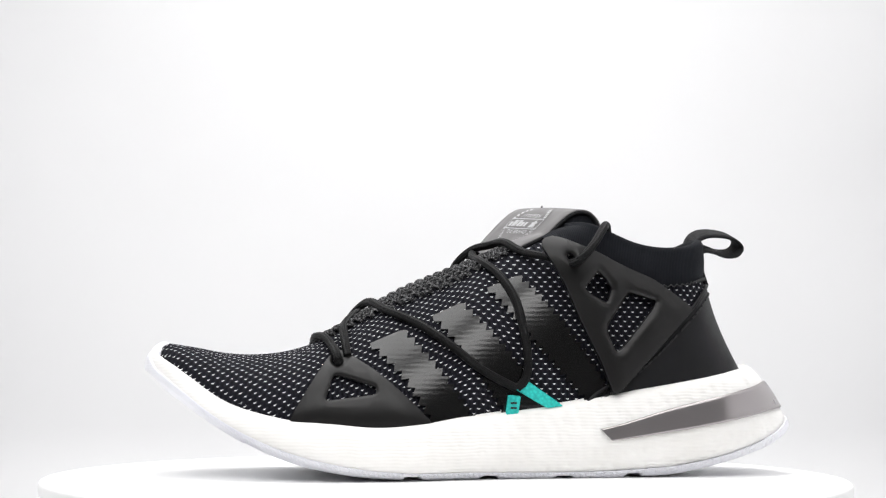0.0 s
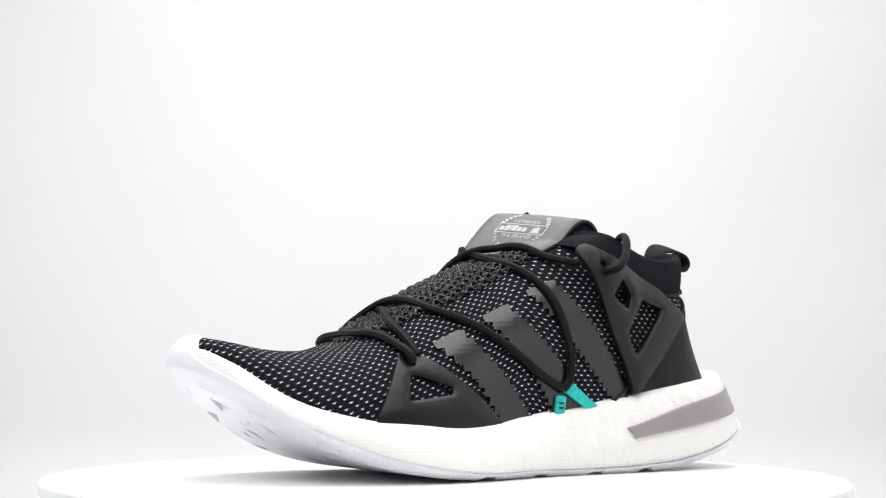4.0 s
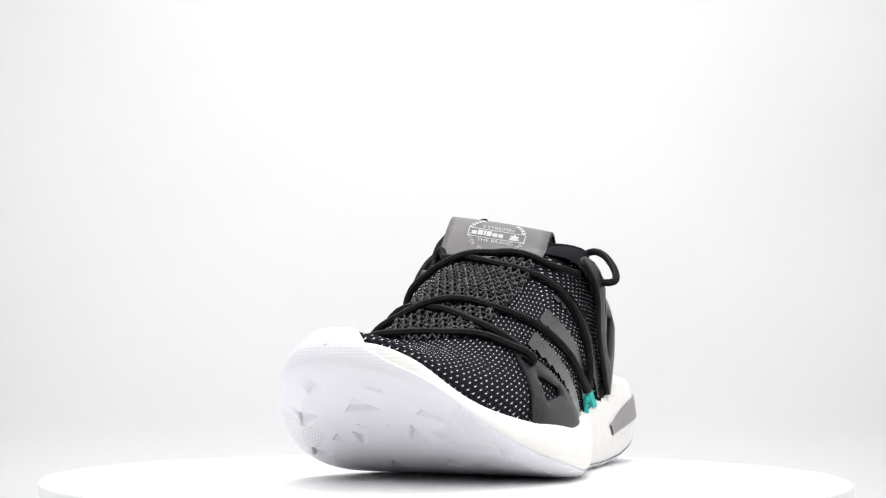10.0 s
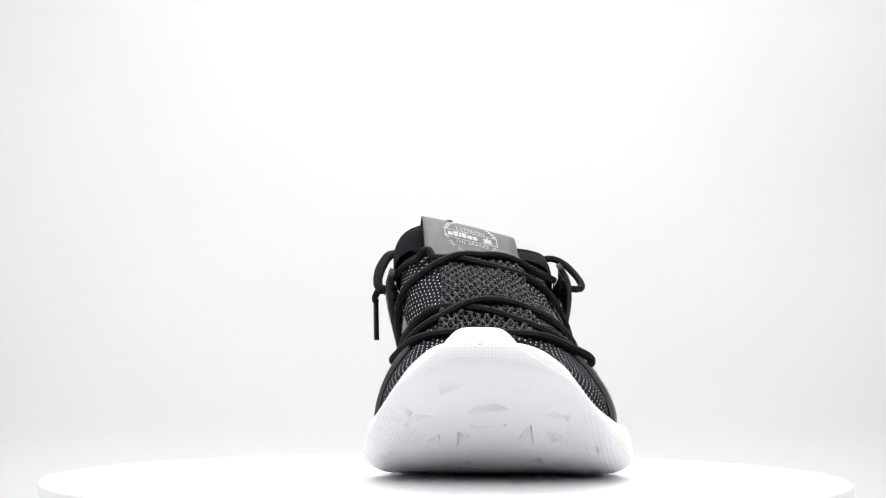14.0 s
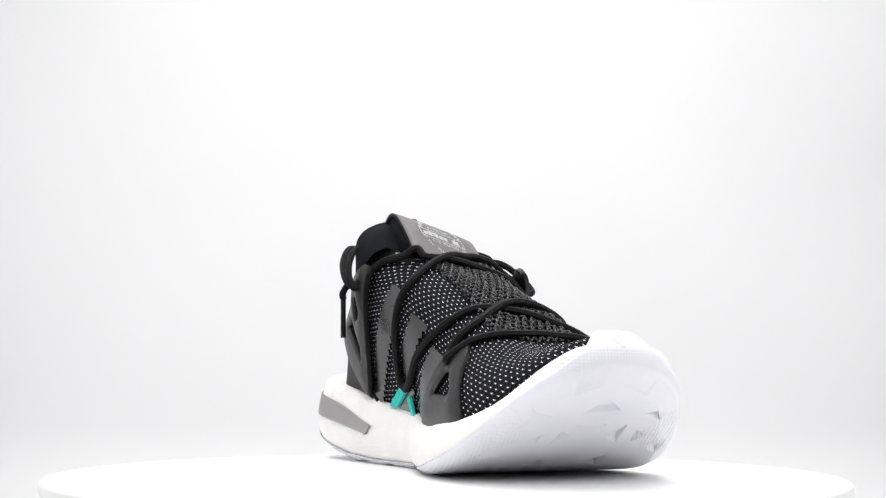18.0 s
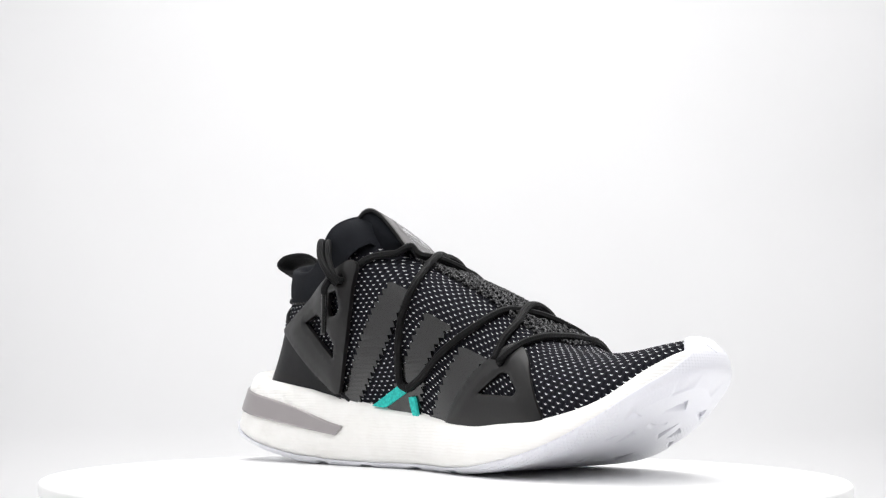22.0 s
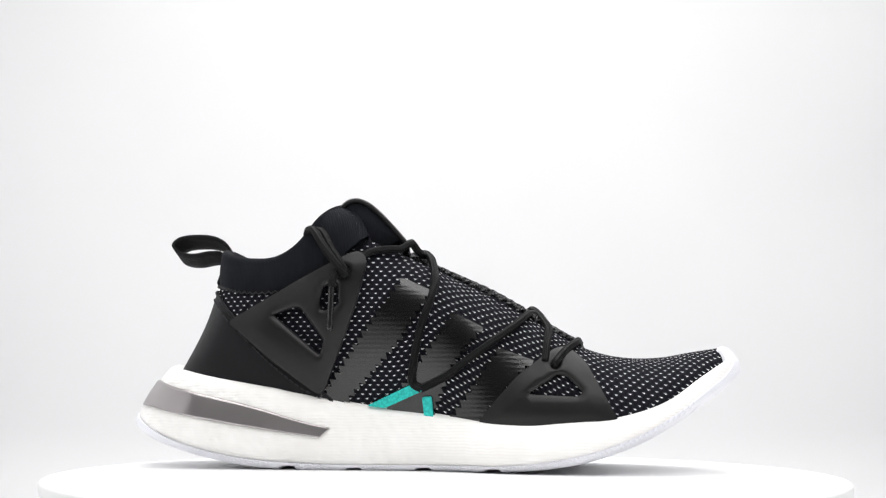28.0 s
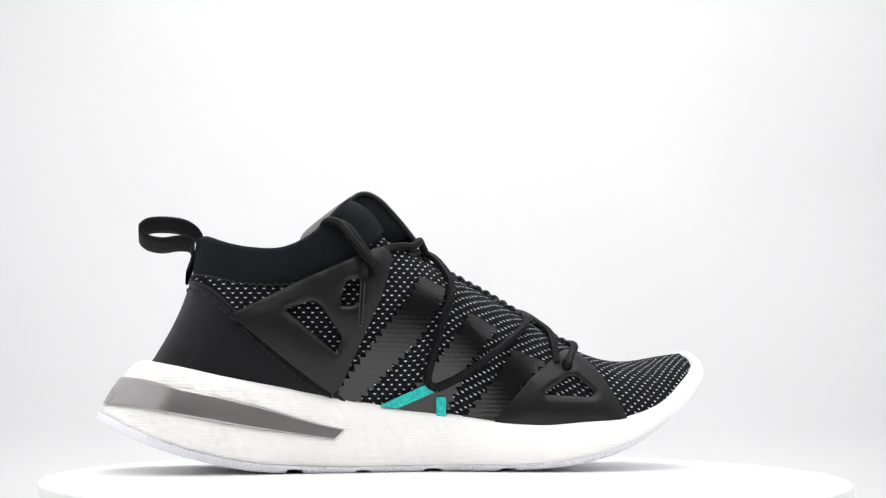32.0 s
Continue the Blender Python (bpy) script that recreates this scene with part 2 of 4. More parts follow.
def turntable():
    base = new("turntable")
    tagged(base, "round glossy white plastic turntable carrying the shoe", "turntable")
    R = 0.1785
    prof = [(0.0005, 0), (0.05, 0), (0.12, 0), (0.15, -0.0001), (0.165, -0.0003), (R - 0.004, -0.0008)]
    prof += [(R - 0.0016 + 0.0016 * math.sin(a), -0.0026 + 0.0016 * math.cos(a)) for a in np.linspace(0.1, math.pi / 2, 7)]
    prof += [(R, -0.0050), (R - 0.0012, -0.0085), (0.0005, -0.0085)]
    lathe("top_plate", prof, 160, M_DISC, base)
    prof = [(0.0005, -0.0087), (R - 0.0030, -0.0087), (R - 0.0022, -0.0092), (R - 0.0022, -0.062), (R - 0.006, -0.066), (0.0005, -0.066)]
    lathe("drum", prof, 160, M_DISC, base)
    bm = bmesh.new()
    bmesh.ops.create_cone(bm, cap_ends=True, segments=48, radius1=0.02, radius2=0.02, depth=0.0016, matrix=Matrix.Translation((0, 0, -0.0086)))
    part("spindle", bm, M_DISC, base)
    for k in range(4):
        a = k * math.pi / 2
        bm = bmesh.new()
        bmesh.ops.create_cone(bm, cap_ends=True, segments=24, radius1=0.012, radius2=0.012, depth=0.034, matrix=Matrix.Translation((0.13 * math.cos(a), 0.13 * math.sin(a), -0.083)))
        part("foot", bm, M_DISC, base)
    return base


TABLE = turntable()


# ---- the shoe: x across, y from toe to heel, z up from the table ----
SHOE = new("sneaker")
tagged(SHOE, "black knit running sneaker with white foam sole and cord laces", "shoe")

zb = table([-0.140, -0.13, -0.12, -0.1065, -0.0918, -0.0804, -0.0715, -0.0546, -0.03, 0.0, 0.07, 0.09, 0.1066, 0.1261, 0.1446, 0.155, 0.1615],
           [0.0440, 0.0380, 0.0318, 0.0228, 0.0145, 0.0097, 0.0067, 0.0030, 0.0005, 0.0, 0.0, 0.0013, 0.0044, 0.0098, 0.0170, 0.0218, 0.0240])
zt = table([-0.140, -0.132, -0.1258, -0.1053, -0.0809, -0.054, -0.0413, -0.0158, -0.003, 0.0226, 0.043, 0.056, 0.074, 0.1, 0.126, 0.148, 0.1615],
           [0.0535, 0.0513, 0.0472, 0.0330, 0.0250, 0.0222, 0.0212, 0.023, 0.0253, 0.029, 0.032, 0.0343, 0.037, 0.0415, 0.0465, 0.0488, 0.0500])
xc = table([-0.14, -0.125, -0.11, -0.08, -0.06, 0.0, 0.055, 0.1, 0.125, 0.16], [0.011, 0.0145, 0.0155, 0.019, 0.022, 0.026, 0.0225, 0.0200, 0.0178, 0.0172])
wide = table([-0.14, -0.125, -0.11, -0.08, -0.06, -0.03, 0.01, 0.055, 0.08, 0.1, 0.12, 0.14, 0.1615],
             [0.050, 0.0510, 0.0515, 0.0550, 0.057, 0.053, 0.0425, 0.0425, 0.0440, 0.0475, 0.0535, 0.0580, 0.060])
TOE, HEEL = -0.1365, 0.1605


def ring(toe, heel, half, n, m=4):
    """Plan outline: n points from toe to heel on one flank and back on the other."""
    mid, hl = (toe + heel) / 2, (heel - toe) / 2
    pts = []
    for j in range(2 * n):
        a = math.pi * j / n
        y = mid - hl * math.cos(a)
        e = math.sqrt(max(0.0, 1 - abs((y - mid) / hl) ** m))
        pts.append((xc(y) + (1 if j <= n else -1) * half(y) * e, y))
    return pts


def inset(pts, d):
    """Outline moved inwards by d (a number or one a point)."""
    n, out = len(pts), []
    for i, (x, y) in enumerate(pts):
        ax, ay = pts[i - 1]
        bx, by = pts[(i + 1) % n]
        tx, ty = bx - ax, by - ay
        k = math.hypot(tx, ty) or 1
        w = d[i] if isinstance(d, list) else d
        out.append((x - ty / k * w, y + tx / k * w))
    return out


SOLE = ring(TOE, HEEL, wide, 360)


def spine(p):
    """Point of the sole's middle line abreast of an outline point."""
    y = min(max(p[1], TOE + 0.03), HEEL - 0.03)
    return xc(y), y


side_in = table([0.0, 0.06, 0.16, 0.3, 0.45, 0.6, 0.75, 0.88, 0.96, 1.0], [0.0075, 0.0045, 0.0018, 0.0004, 0.0, 0.0003, 0.0010, 0.0020, 0.0033, 0.0052])


def flank(h, y):
    """How far the sole's side lies inside its widest outline at height h (0 to 1)."""
    return side_in(h) * (1 - 0.7 * smooth(0.115, 0.150, y) * smooth(0.4, 0.2, h)) * (1 - 0.6 * smooth(-0.112, -0.132, y) * smooth(0.2, 0.6, h)) + smooth(0.108, 0.158, y) * 0.0155 * h ** 0.8


def midsole():
    rows = []
    for h in (0.1, 0.16, 0.22, 0.3, 0.38, 0.45, 0.52, 0.6, 0.68, 0.75, 0.82, 0.88, 0.93, 0.97, 1.0):
        row = []
        for (x, y), (x0, y0) in zip(inset(SOLE, [flank(h, q[1]) for q in SOLE]), SOLE):
            row.append((x, y, mix(zb(y0), zt(y0), h)))
        rows.append(row)
    top = rows[-1]
    for k in (0.35, 0.7, 0.98):
        rows.append([(mix(p[0], spine(q)[0], k), mix(p[1], spine(q)[1], k), mix(p[2], zt(mix(p[1], spine(q)[1], k)), k) - 0.004) for p, q in zip(top, SOLE)])
    low = rows[0]
    under = [[(mix(p[0], spine(q)[0], k), mix(p[1], spine(q)[1], k), zb(mix(p[1], spine(q)[1], k)) + 0.003) for p, q in zip(low, SOLE)] for k in (0.98, 0.7, 0.35)]
    return mesh_part("midsole", outward(grid_mesh("midsole", under + rows, True)), M_FOAM, SHOE, "white pebbled foam midsole")


MIDSOLE = midsole()

# outsole: covers the bottom, climbs the edge and wraps over the toe
cover = table([-0.14, -0.118, -0.09, -0.05, 0.0, 0.1, 0.1615], [0.66, 0.52, 0.31, 0.18, 0.12, 0.10, 0.11])
# windows in the forefoot tread, each by its three corners in millimetres
WINDOWS = [((8.2, -113.6), (22.8, -115.2), (15.2, -121.0)), ((-15.2, -105.7), (-4.6, -111.2), (-12.2, -113.0)), ((-6.6, -95.9), (-2.6, -99.6), (-2.3, -94.6)),
           ((4.6, -92.5), (9.4, -99.2), (4.8, -101.8)), ((28.0, -98.2), (31.6, -106.1), (33.3, -95.3)), ((40.0, -95.4), (44.1, -99.5), (38.5, -102.3)),
           ((36.6, -112.6), (45.2, -108.8), (40.4, -114.8)), ((49.6, -90.2), (56.6, -93.0), (59.6, -83.8)), ((31.5, -72.4), (37.1, -80.4), (40.0, -68.0)),
           ((5.5, -67.0), (9.6, -76.0), (13.0, -66.5)), ((-24.3, -79.3), (-20.1, -88.9), (-12.0, -82.2))]
# shallower marks: a flat chevron behind the first window and two slanting creases under the toe
CREASES = [((10.2, -106.0), (15.5, -104.2)), ((15.5, -104.2), (21.5, -106.4)), ((12.4, -133.0), (-1.1, -124.2)), ((12.8, -133.0), (28.6, -124.6))]
GROOVES = [0.072, 0.041, 0.0085, -0.0245]


def tread(x, y):
    """Depth of the tread's windows and grooves at a place of the bottom."""
    d = 0.0
    for tri in WINDOWS if y < -0.06 else ():
        e = -1.0
        area = (tri[1][0] - tri[0][0]) * (tri[2][1] - tri[0][1]) - (tri[1][1] - tri[0][1]) * (tri[2][0] - tri[0][0])
        for (ax, ay), (bx, by) in zip(tri, tri[1:] + tri[:1]):
            cross = (bx - ax) * (y * 1000 - ay) - (by - ay) * (x * 1000 - ax)
            e = max(e, -math.copysign(1, area) * cross / math.hypot(bx - ax, by - ay))
        d = max(d, 0.0024 * smooth(0.35, -0.45, e))
    for (ax, ay), (bx, by) in CREASES if y < -0.1 else ():
        k = min(1.0, max(0.0, ((x * 1000 - ax) * (bx - ax) + (y * 1000 - ay) * (by - ay)) / ((bx - ax) ** 2 + (by - ay) ** 2)))
        d = max(d, 0.0011 * smooth(1.1, 0.1, math.hypot(x * 1000 - mix(ax, bx, k), y * 1000 - mix(ay, by, k))))
    for g in GROOVES:
        d = max(d, 0.0016 * smooth(0.0042, 0.0026, abs(y - g)))
    return d


def outsole():
    def cov(x, y):
        q = abs(x - xc(TOE))
        c = cover(y)
        return mix(c, 1.03, smooth(0.0240, 0.0070, q)) if y < -0.11 else c
    cv = [cov(*q) for q in SOLE]
    rows = []
    edge = inset(SOLE, [flank(0.0, q[1]) for q in SOLE])
    for i in range(131):
        k = 1 - i / 130
        row = []
        for p, q in zip(edge, SOLE):
            x, y = mix(p[0], spine(q)[0], k), mix(p[1], spine(q)[1], k)
            row.append((x, y, zb(y) + tread(x, y)))
        rows.append(row)
    for i in range(1, 9):
        s = i / 8
        ins = inset(SOLE, [flank(min(1, c * s), q[1]) - 0.0007 for c, q in zip(cv, SOLE)])
        rows.append([(x, y, mix(zb(q[1]), zt(q[1]), c * s) + tread(x, y) * (1 - smooth(0.1, 0.6, s)) * (1 if q[1] > -0.05 else 0)) for (x, y), c, q in zip(ins, cv, SOLE)])
    # the toe lip stands a little above the foam; elsewhere the edge tucks in
    lip = [smooth(0.8, 1.02, c) for c in cv]
    for o, dz in ((0.0012, 0.0018), (0.0026, 0.0033), (0.0042, 0.0043), (0.0058, 0.0047), (0.0072, 0.0044), (0.0082, 0.0032), (0.0088, -0.001)):
        ins = inset(SOLE, [flank(min(1, c), q[1]) - 0.0007 + mix(0.3 * o, o, k) for c, k, q in zip(cv, lip, SOLE)])
        rows.append([(x, y, mix(zb(q[1]), zt(q[1]), c) + mix(-0.0003, dz, k)) for (x, y), c, k, q in zip(ins, cv, lip, SOLE)])
    run, arc = 0.0, []
    for i, q in enumerate(SOLE):
        run += math.dist(q, SOLE[i - 1])
        arc.append(run)
    uvs, far = [], [0.0] * len(SOLE)
    for row in reversed(rows[:131]):
        far = [math.hypot(p[0] - q[0], p[1] - q[1]) for p, q in zip(row, rows[130])]
        uvs.insert(0, list(zip(arc, far)))
    uvs += [[(a, -0.001 * k) for a in arc] for k in range(1, len(rows) - 130)]
    return mesh_part("outsole", outward(grid_mesh("outsole", rows, True, uvs)), M_RUBBER, SHOE, "pale bluish white rubber outsole")


OUTSOLE = outsole()

# upper: a shell from its base line to the collar's rim, or to the middle line of the vamp
half_up = table([-0.131, -0.11, -0.076, -0.055, -0.03, 0.01, 0.055, 0.1, 0.125, 0.1385],
                [0.0412, 0.0446, 0.0486, 0.0472, 0.045, 0.0365, 0.0375, 0.0395, 0.0435, 0.045])
BASE = ring(-0.1320, 0.137, half_up, 140)
xtop = table([-0.13, -0.1, -0.06, -0.02, 0.03, 0.06, 0.09, 0.118], [0.013, 0.0135, 0.014, 0.0155, 0.0135, 0.0145, 0.018, 0.021])
ztop = table([-0.1305, -0.115, -0.101, -0.087, -0.0731, -0.0619, -0.048, -0.0312, -0.0199, -0.003, 0.0141, 0.0228, 0.047],
             [0.0575, 0.0552, 0.0528, 0.0523, 0.0540, 0.0575, 0.0652, 0.0762, 0.0826, 0.090, 0.097, 0.101, 0.112])
zrim = {1: table([0.047, 0.056, 0.0664, 0.0784, 0.092, 0.1056, 0.118], [0.1115, 0.1090, 0.1050, 0.1005, 0.0988, 0.1012, 0.1080]),
        -1: table([0.047, 0.056, 0.0664, 0.0784, 0.092, 0.1056, 0.118], [0.1260, 0.1172, 0.1058, 0.0990, 0.0982, 0.1012, 0.1080])}


rim_half = table([0.047, 0.055, 0.065, 0.08, 0.095, 0.108, 0.118], [0.043, 0.041, 0.037, 0.034, 0.032, 0.030, 0.030])


def rim_of(x, y):
    s = 1 if x > xc(y) else -1
    if y < 0.02:
        yr = mix(-0.1295, 0.047, (y + 0.1320) / 0.1520)
        return xtop(yr), yr, ztop(yr)
    yr = mix(0.047, 0.1155, (y - 0.02) / 0.117)
    w = rim_half(yr) * math.sqrt(max(0.0, 1 - abs((yr - 0.08125) / 0.03425) ** 5))
    return xtop(yr) + s * w, yr, zrim[s](yr)


# squareness of the cross section on either flank, and how far the flank bellies out
FLARE_Y = [-0.06, -0.03, 0.0, 0.016, 0.032, 0.05, 0.09, 0.13]
round_a = table([-0.122, -0.105, -0.08, -0.05, -0.025, 0.0, 0.02, 0.05], [2.8, 2.6, 2.32, 1.75, 1.69, 1.96, 2.09, 1.82])
round_b = table([-0.122, -0.105, -0.08, -0.05, -0.025, 0.0, 0.02, 0.05], [2.5, 2.55, 2.63, 2.23, 2.45, 2.60, 1.90, 1.77])
flare_a = table(FLARE_Y, [0, 0, 0.0003, 0.0032, 0.0022, 0.0007, 0.0013, 0])
flare_b = table(FLARE_Y, [0, 0.0015, 0.0130, 0.0172, 0.0110, 0.0045, 0.0020, 0])


def upper_point(x, y, v, out=0.0):
    """Place on the shell above the base point (x, y); v runs from base to rim, out lifts it off sideways."""
    rx, ry, rz = rim_of(x, y)
    z0 = zt(y) - 0.003
    lateral = x < xc(y)
    n = (round_b if lateral else round_a)(y)
    f = v * math.pi / 2
    ex, ez = math.cos(f) ** (2 / n), math.sin(f) ** (2 / n)
    k = smooth(0.012, 0.06, y)
    lx = 1 - v + 0.10 * math.sin(math.pi * v) * smooth(0.135, 0.06, y)
    a, b = mix(ex, lx, k), mix(ez, v, k)
    px, py, pz = mix(rx, x, a), mix(ry, y, a), mix(z0, rz, b)
    px += (-flare_b(y) if lateral else flare_a(y)) * math.sin(math.pi * min(1.0, v * 0.93))
    py -= 0.0045 * math.sin(math.pi * v) * smooth(0.105, 0.13, y)
    if out:
        cx, cy = xc(py), min(max(py, -0.09), 0.09)
        d = math.hypot(px - cx, py - cy) or 1
        px, py = px + out * (px - cx) / d, py + out * (py - cy) / d
    return px, py, pz


def upper():
    N = 56
    rows = [[upper_point(x, y, i / N) for x, y in BASE] for i in range(N + 1)]
    # even out the turn from the vamp to the collar
    n = len(BASE)
    weight = [0.5 * smooth(-0.012, 0.004, y) * smooth(0.066, 0.045, y) for x, y in BASE]
    for _ in range(30):
        rows = [rows[0]] + [[tuple(mix(row[j][c], (row[j - 1][c] + row[(j + 1) % n][c]) / 2, weight[j]) for c in range(3)) for j in range(n)] for row in rows[1:]]
    # the knit's rows run along the shoe; its courses are counted down from the rim
    arc, uvs = [0.0] * len(BASE), []
    for i in range(N, -1, -1):
        if i < N:
            arc = [a + math.hypot(p[0] - q[0], p[2] - q[2]) for a, p, q in zip(arc, rows[i], rows[i + 1])]
        uvs.insert(0, [(p[1], mix(a, 0.12 - p[2], smooth(-0.005, 0.025, p[1]))) for p, a in zip(rows[i], arc)])
    me = grid_mesh("upper", rows, True, uvs)
    return mesh_part("upper", me, M_KNIT, SHOE, "black knit upper flecked with white")


UPPER = upper()


from mathutils.bvhtree import BVHTree
from mathutils.geometry import delaunay_2d_cdt


# ---- pieces laid on the upper ----
def tree_of(*obs):
    verts, faces = [], []
    for ob in obs:
        k = len(verts)
        verts += [v.co.copy() for v in ob.data.vertices]
        faces += [[i + k for i in p.vertices] for p in ob.data.polygons]
    return BVHTree.FromPolygons(verts, faces)


SKIN = tree_of(UPPER)
FLANK_A, FLANK_B = 1, -1


def facing(n, p):
    """The normal turned away from the shoe's inside."""
    out = Vector((p.x - 0.018, 0.0 if -0.1 < p.y < 0.1 else p.y * 0.3, max(0.0, p.z - 0.05)))
    return n if n.dot(out) > 0 else -n


def on_side(y, z, side):
    """Place and normal of the upper at (y, z), met from that flank."""
    hit = SKIN.ray_cast(Vector((0.02 + side * 0.3, y, z)), Vector((-side, 0, 0)))
    if hit[0] is None:
        hit = SKIN.find_nearest(Vector((0.02 + side * 0.04, y, z)))
    n = facing(hit[1], hit[0])
    return hit[0], n


def rounded(poly, r, n=4):
    out, m = [], len(poly)
    for i in range(m):
        p, a, b = Vector(poly[i]), Vector(poly[i - 1]), Vector(poly[(i + 1) % m])
        da, db = a - p, b - p
        k = min(r, da.length * 0.45, db.length * 0.45)
        s, e = p + da.normalized() * k, p + db.normalized() * k
        for j in range(n + 1):
            t = j / n
            out.append(tuple(s * (1 - t) ** 2 + p * 2 * t * (1 - t) + e * t * t))
    return out


def stepped(poly, step):
    out = []
    for i, p in enumerate(poly):
        q = poly[(i + 1) % len(poly)]
        k = max(1, int(math.dist(p, q) / step))
        out += [(mix(p[0], q[0], j / k), mix(p[1], q[1], j / k)) for j in range(k)]
    return out


def within(p, poly):
    c, j = False, len(poly) - 1
    for i in range(len(poly)):
        (xi, yi), (xj, yj) = poly[i], poly[j]
        if (yi > p[1]) != (yj > p[1]) and p[0] < (xj - xi) * (p[1] - yi) / (yj - yi) + xi:
            c = not c
        j = i
    return c


def plate(name, outline, holes, side, off, thick, mat, parent, label="", lift=None, step=0.003, bevel=0.0005, puff=0.0, chamfer=0.0):
    """A thin piece with real holes, cut by its outline in (y, z) and laid on a flank of the upper."""
    loops = [stepped(outline, step)] + [stepped(h, step * 0.7) for h in holes]
    pts, edges = [], []
    for lp in loops:
        k = len(pts)
        pts += [Vector(p) for p in lp]
        edges += [(k + i, k + (i + 1) % len(lp)) for i in range(len(lp))]
    ring_at = []
    for lp in loops[1:]:
        for q in inset(lp, 0.0014) + inset(lp, -0.0014) if chamfer else ():
            clear = min(math.dist(q, p) for h in loops for p in h)
            if clear > 0.0009 and within(q, loops[0]) and not any(within(q, h) for h in loops[1:]):
                ring_at.append(Vector(q))
    rim = np.array([tuple(p) for p in pts + ring_at])
    pts += ring_at
    lo, hi = rim.min(0), rim.max(0)
    for y in np.arange(lo[0], hi[0], step):
        for z in np.arange(lo[1], hi[1], step):
            if within((y, z), loops[0]) and not any(within((y, z), h) for h in loops[1:]) and np.min(np.hypot(rim[:, 0] - y, rim[:, 1] - z)) > step * 0.55:
                pts.append(Vector((y, z)))
    vs, _, fs, *_ = delaunay_2d_cdt(pts, edges, [], 0, 1e-6)
    low, top = [], []
    edge = np.array(loops[0])
    gap_edge = np.array([p for lp in loops[1:] for p in lp]) if chamfer else None
    for v in vs:
        p, n = on_side(v.x, v.y, side)
        extra = lift(v.x, v.y) if lift else 0.0
        swell = puff * smooth(0.0, 0.008, np.min(np.hypot(edge[:, 0] - v.x, edge[:, 1] - v.y))) if puff else 0.0
        if chamfer and np.min(np.hypot(gap_edge[:, 0] - v.x, gap_edge[:, 1] - v.y)) < 0.0004:
            swell -= chamfer
        d = Vector((side, 0, 0)) * 0.5 + n * 0.5
        d.normalize()
        low.append(p + d * (off + extra))
        top.append(p + d * (off + extra + thick + swell))
    tris = []
    for f in fs:
        c = sum((vs[i] for i in f), Vector((0, 0))) / len(f)
        if within(c, loops[0]) and not any(within(c, h) for h in loops[1:]):
            tris.append(list(f))
    count = {}
    for f in tris:
        for i in range(len(f)):
            a, b = f[i], f[(i + 1) % len(f)]
            count[(a, b)] = count.get((a, b), 0) + 1
    k = len(vs)
    faces = [[i + k for i in f] for f in tris] + [f[::-1] for f in tris]
    for a, b in count:
        if (b, a) not in count:
            faces.append([a, b, b + k, a + k])
    me = bpy.data.meshes.new(name)
    me.from_pydata([tuple(p) for p in low + top], [], faces)
    outward(me)
    me.polygons.foreach_set("use_smooth", [True] * len(me.polygons))
    if not bevel:
        me.set_sharp_from_angle(angle=radians(40))
    ob = mesh_part(name, me, mat, parent, label)
    if bevel:
        mod = ob.modifiers.new("worn_edge", "BEVEL")
        mod.width, mod.segments, mod.limit_method, mod.angle_limit = bevel, 2, "ANGLE", radians(50)
    return ob


def glide(pts, per=10):
    """Catmull-Rom curve through the points."""
    P = [Vector(p) for p in pts]
    P = [P[0] * 2 - P[1]] + P + [P[-1] * 2 - P[-2]]
    out = []
    for i in range(1, len(P) - 2):
        for j in range(per):
            t = j / per
            a, b, c, d = P[i - 1:i + 3]
            out.append(0.5 * (2 * b + (c - a) * t + (2 * a - 5 * b + 4 * c - d) * t * t + (3 * b - a - 3 * c + d) * t ** 3))
    out.append(P[-2])
    return out


def tube_mesh(name, path, r, n=10):
    """A round cord along a path."""
    rows, uvs, run = [], [], 0.0
    up = Vector((0, 0, 1))
    for i, p in enumerate(path):
        t = (path[min(i + 1, len(path) - 1)] - path[max(i - 1, 0)]).normalized()
        a = t.cross(up)
        a = a.normalized() if a.length > 1e-4 else Vector((1, 0, 0))
        b = t.cross(a).normalized()
        if i:
            run += (p - path[i - 1]).length
            # keep the frame from spinning
            if a.dot(last) < 0:
                a, b = -a, -b
        last = a
        row = []
        for j in range(n):
            f = 2 * math.pi * j / n
            row.append(p + a * r * math.cos(f) + b * r * math.sin(f))
        rows.append(row)
        uvs.append([(run, j / n) for j in range(n)])
    me = grid_mesh(name, rows, True, uvs)
    bm = bmesh.new()
    bm.from_mesh(me)
    bm.verts.ensure_lookup_table()
    m = len(rows)
    bm.faces.new([bm.verts[j] for j in range(n)])
    bm.faces.new([bm.verts[(m - 1) * n + j] for j in range(n)])
    bmesh.ops.recalc_face_normals(bm, faces=bm.faces)
    bm.to_mesh(me)
    bm.free()
    return me


def hug(path, r):
    """Lifts a path so that a cord of radius r lies on the upper instead of in it."""
    out = []
    for p in path:
        hit = LACE_BED.find_nearest(p)
        n = facing(hit[1], hit[0])
        d = (p - hit[0]).dot(n)
        if d < r * 1.05:
            p = hit[0] + n * r * 1.05
        out.append(p)
    for _ in range(5):
        out = [out[0]] + [(out[i - 1] + out[i] * 2 + out[i + 1]) / 4 for i in range(1, len(out) - 1)] + [out[-1]]
    return out


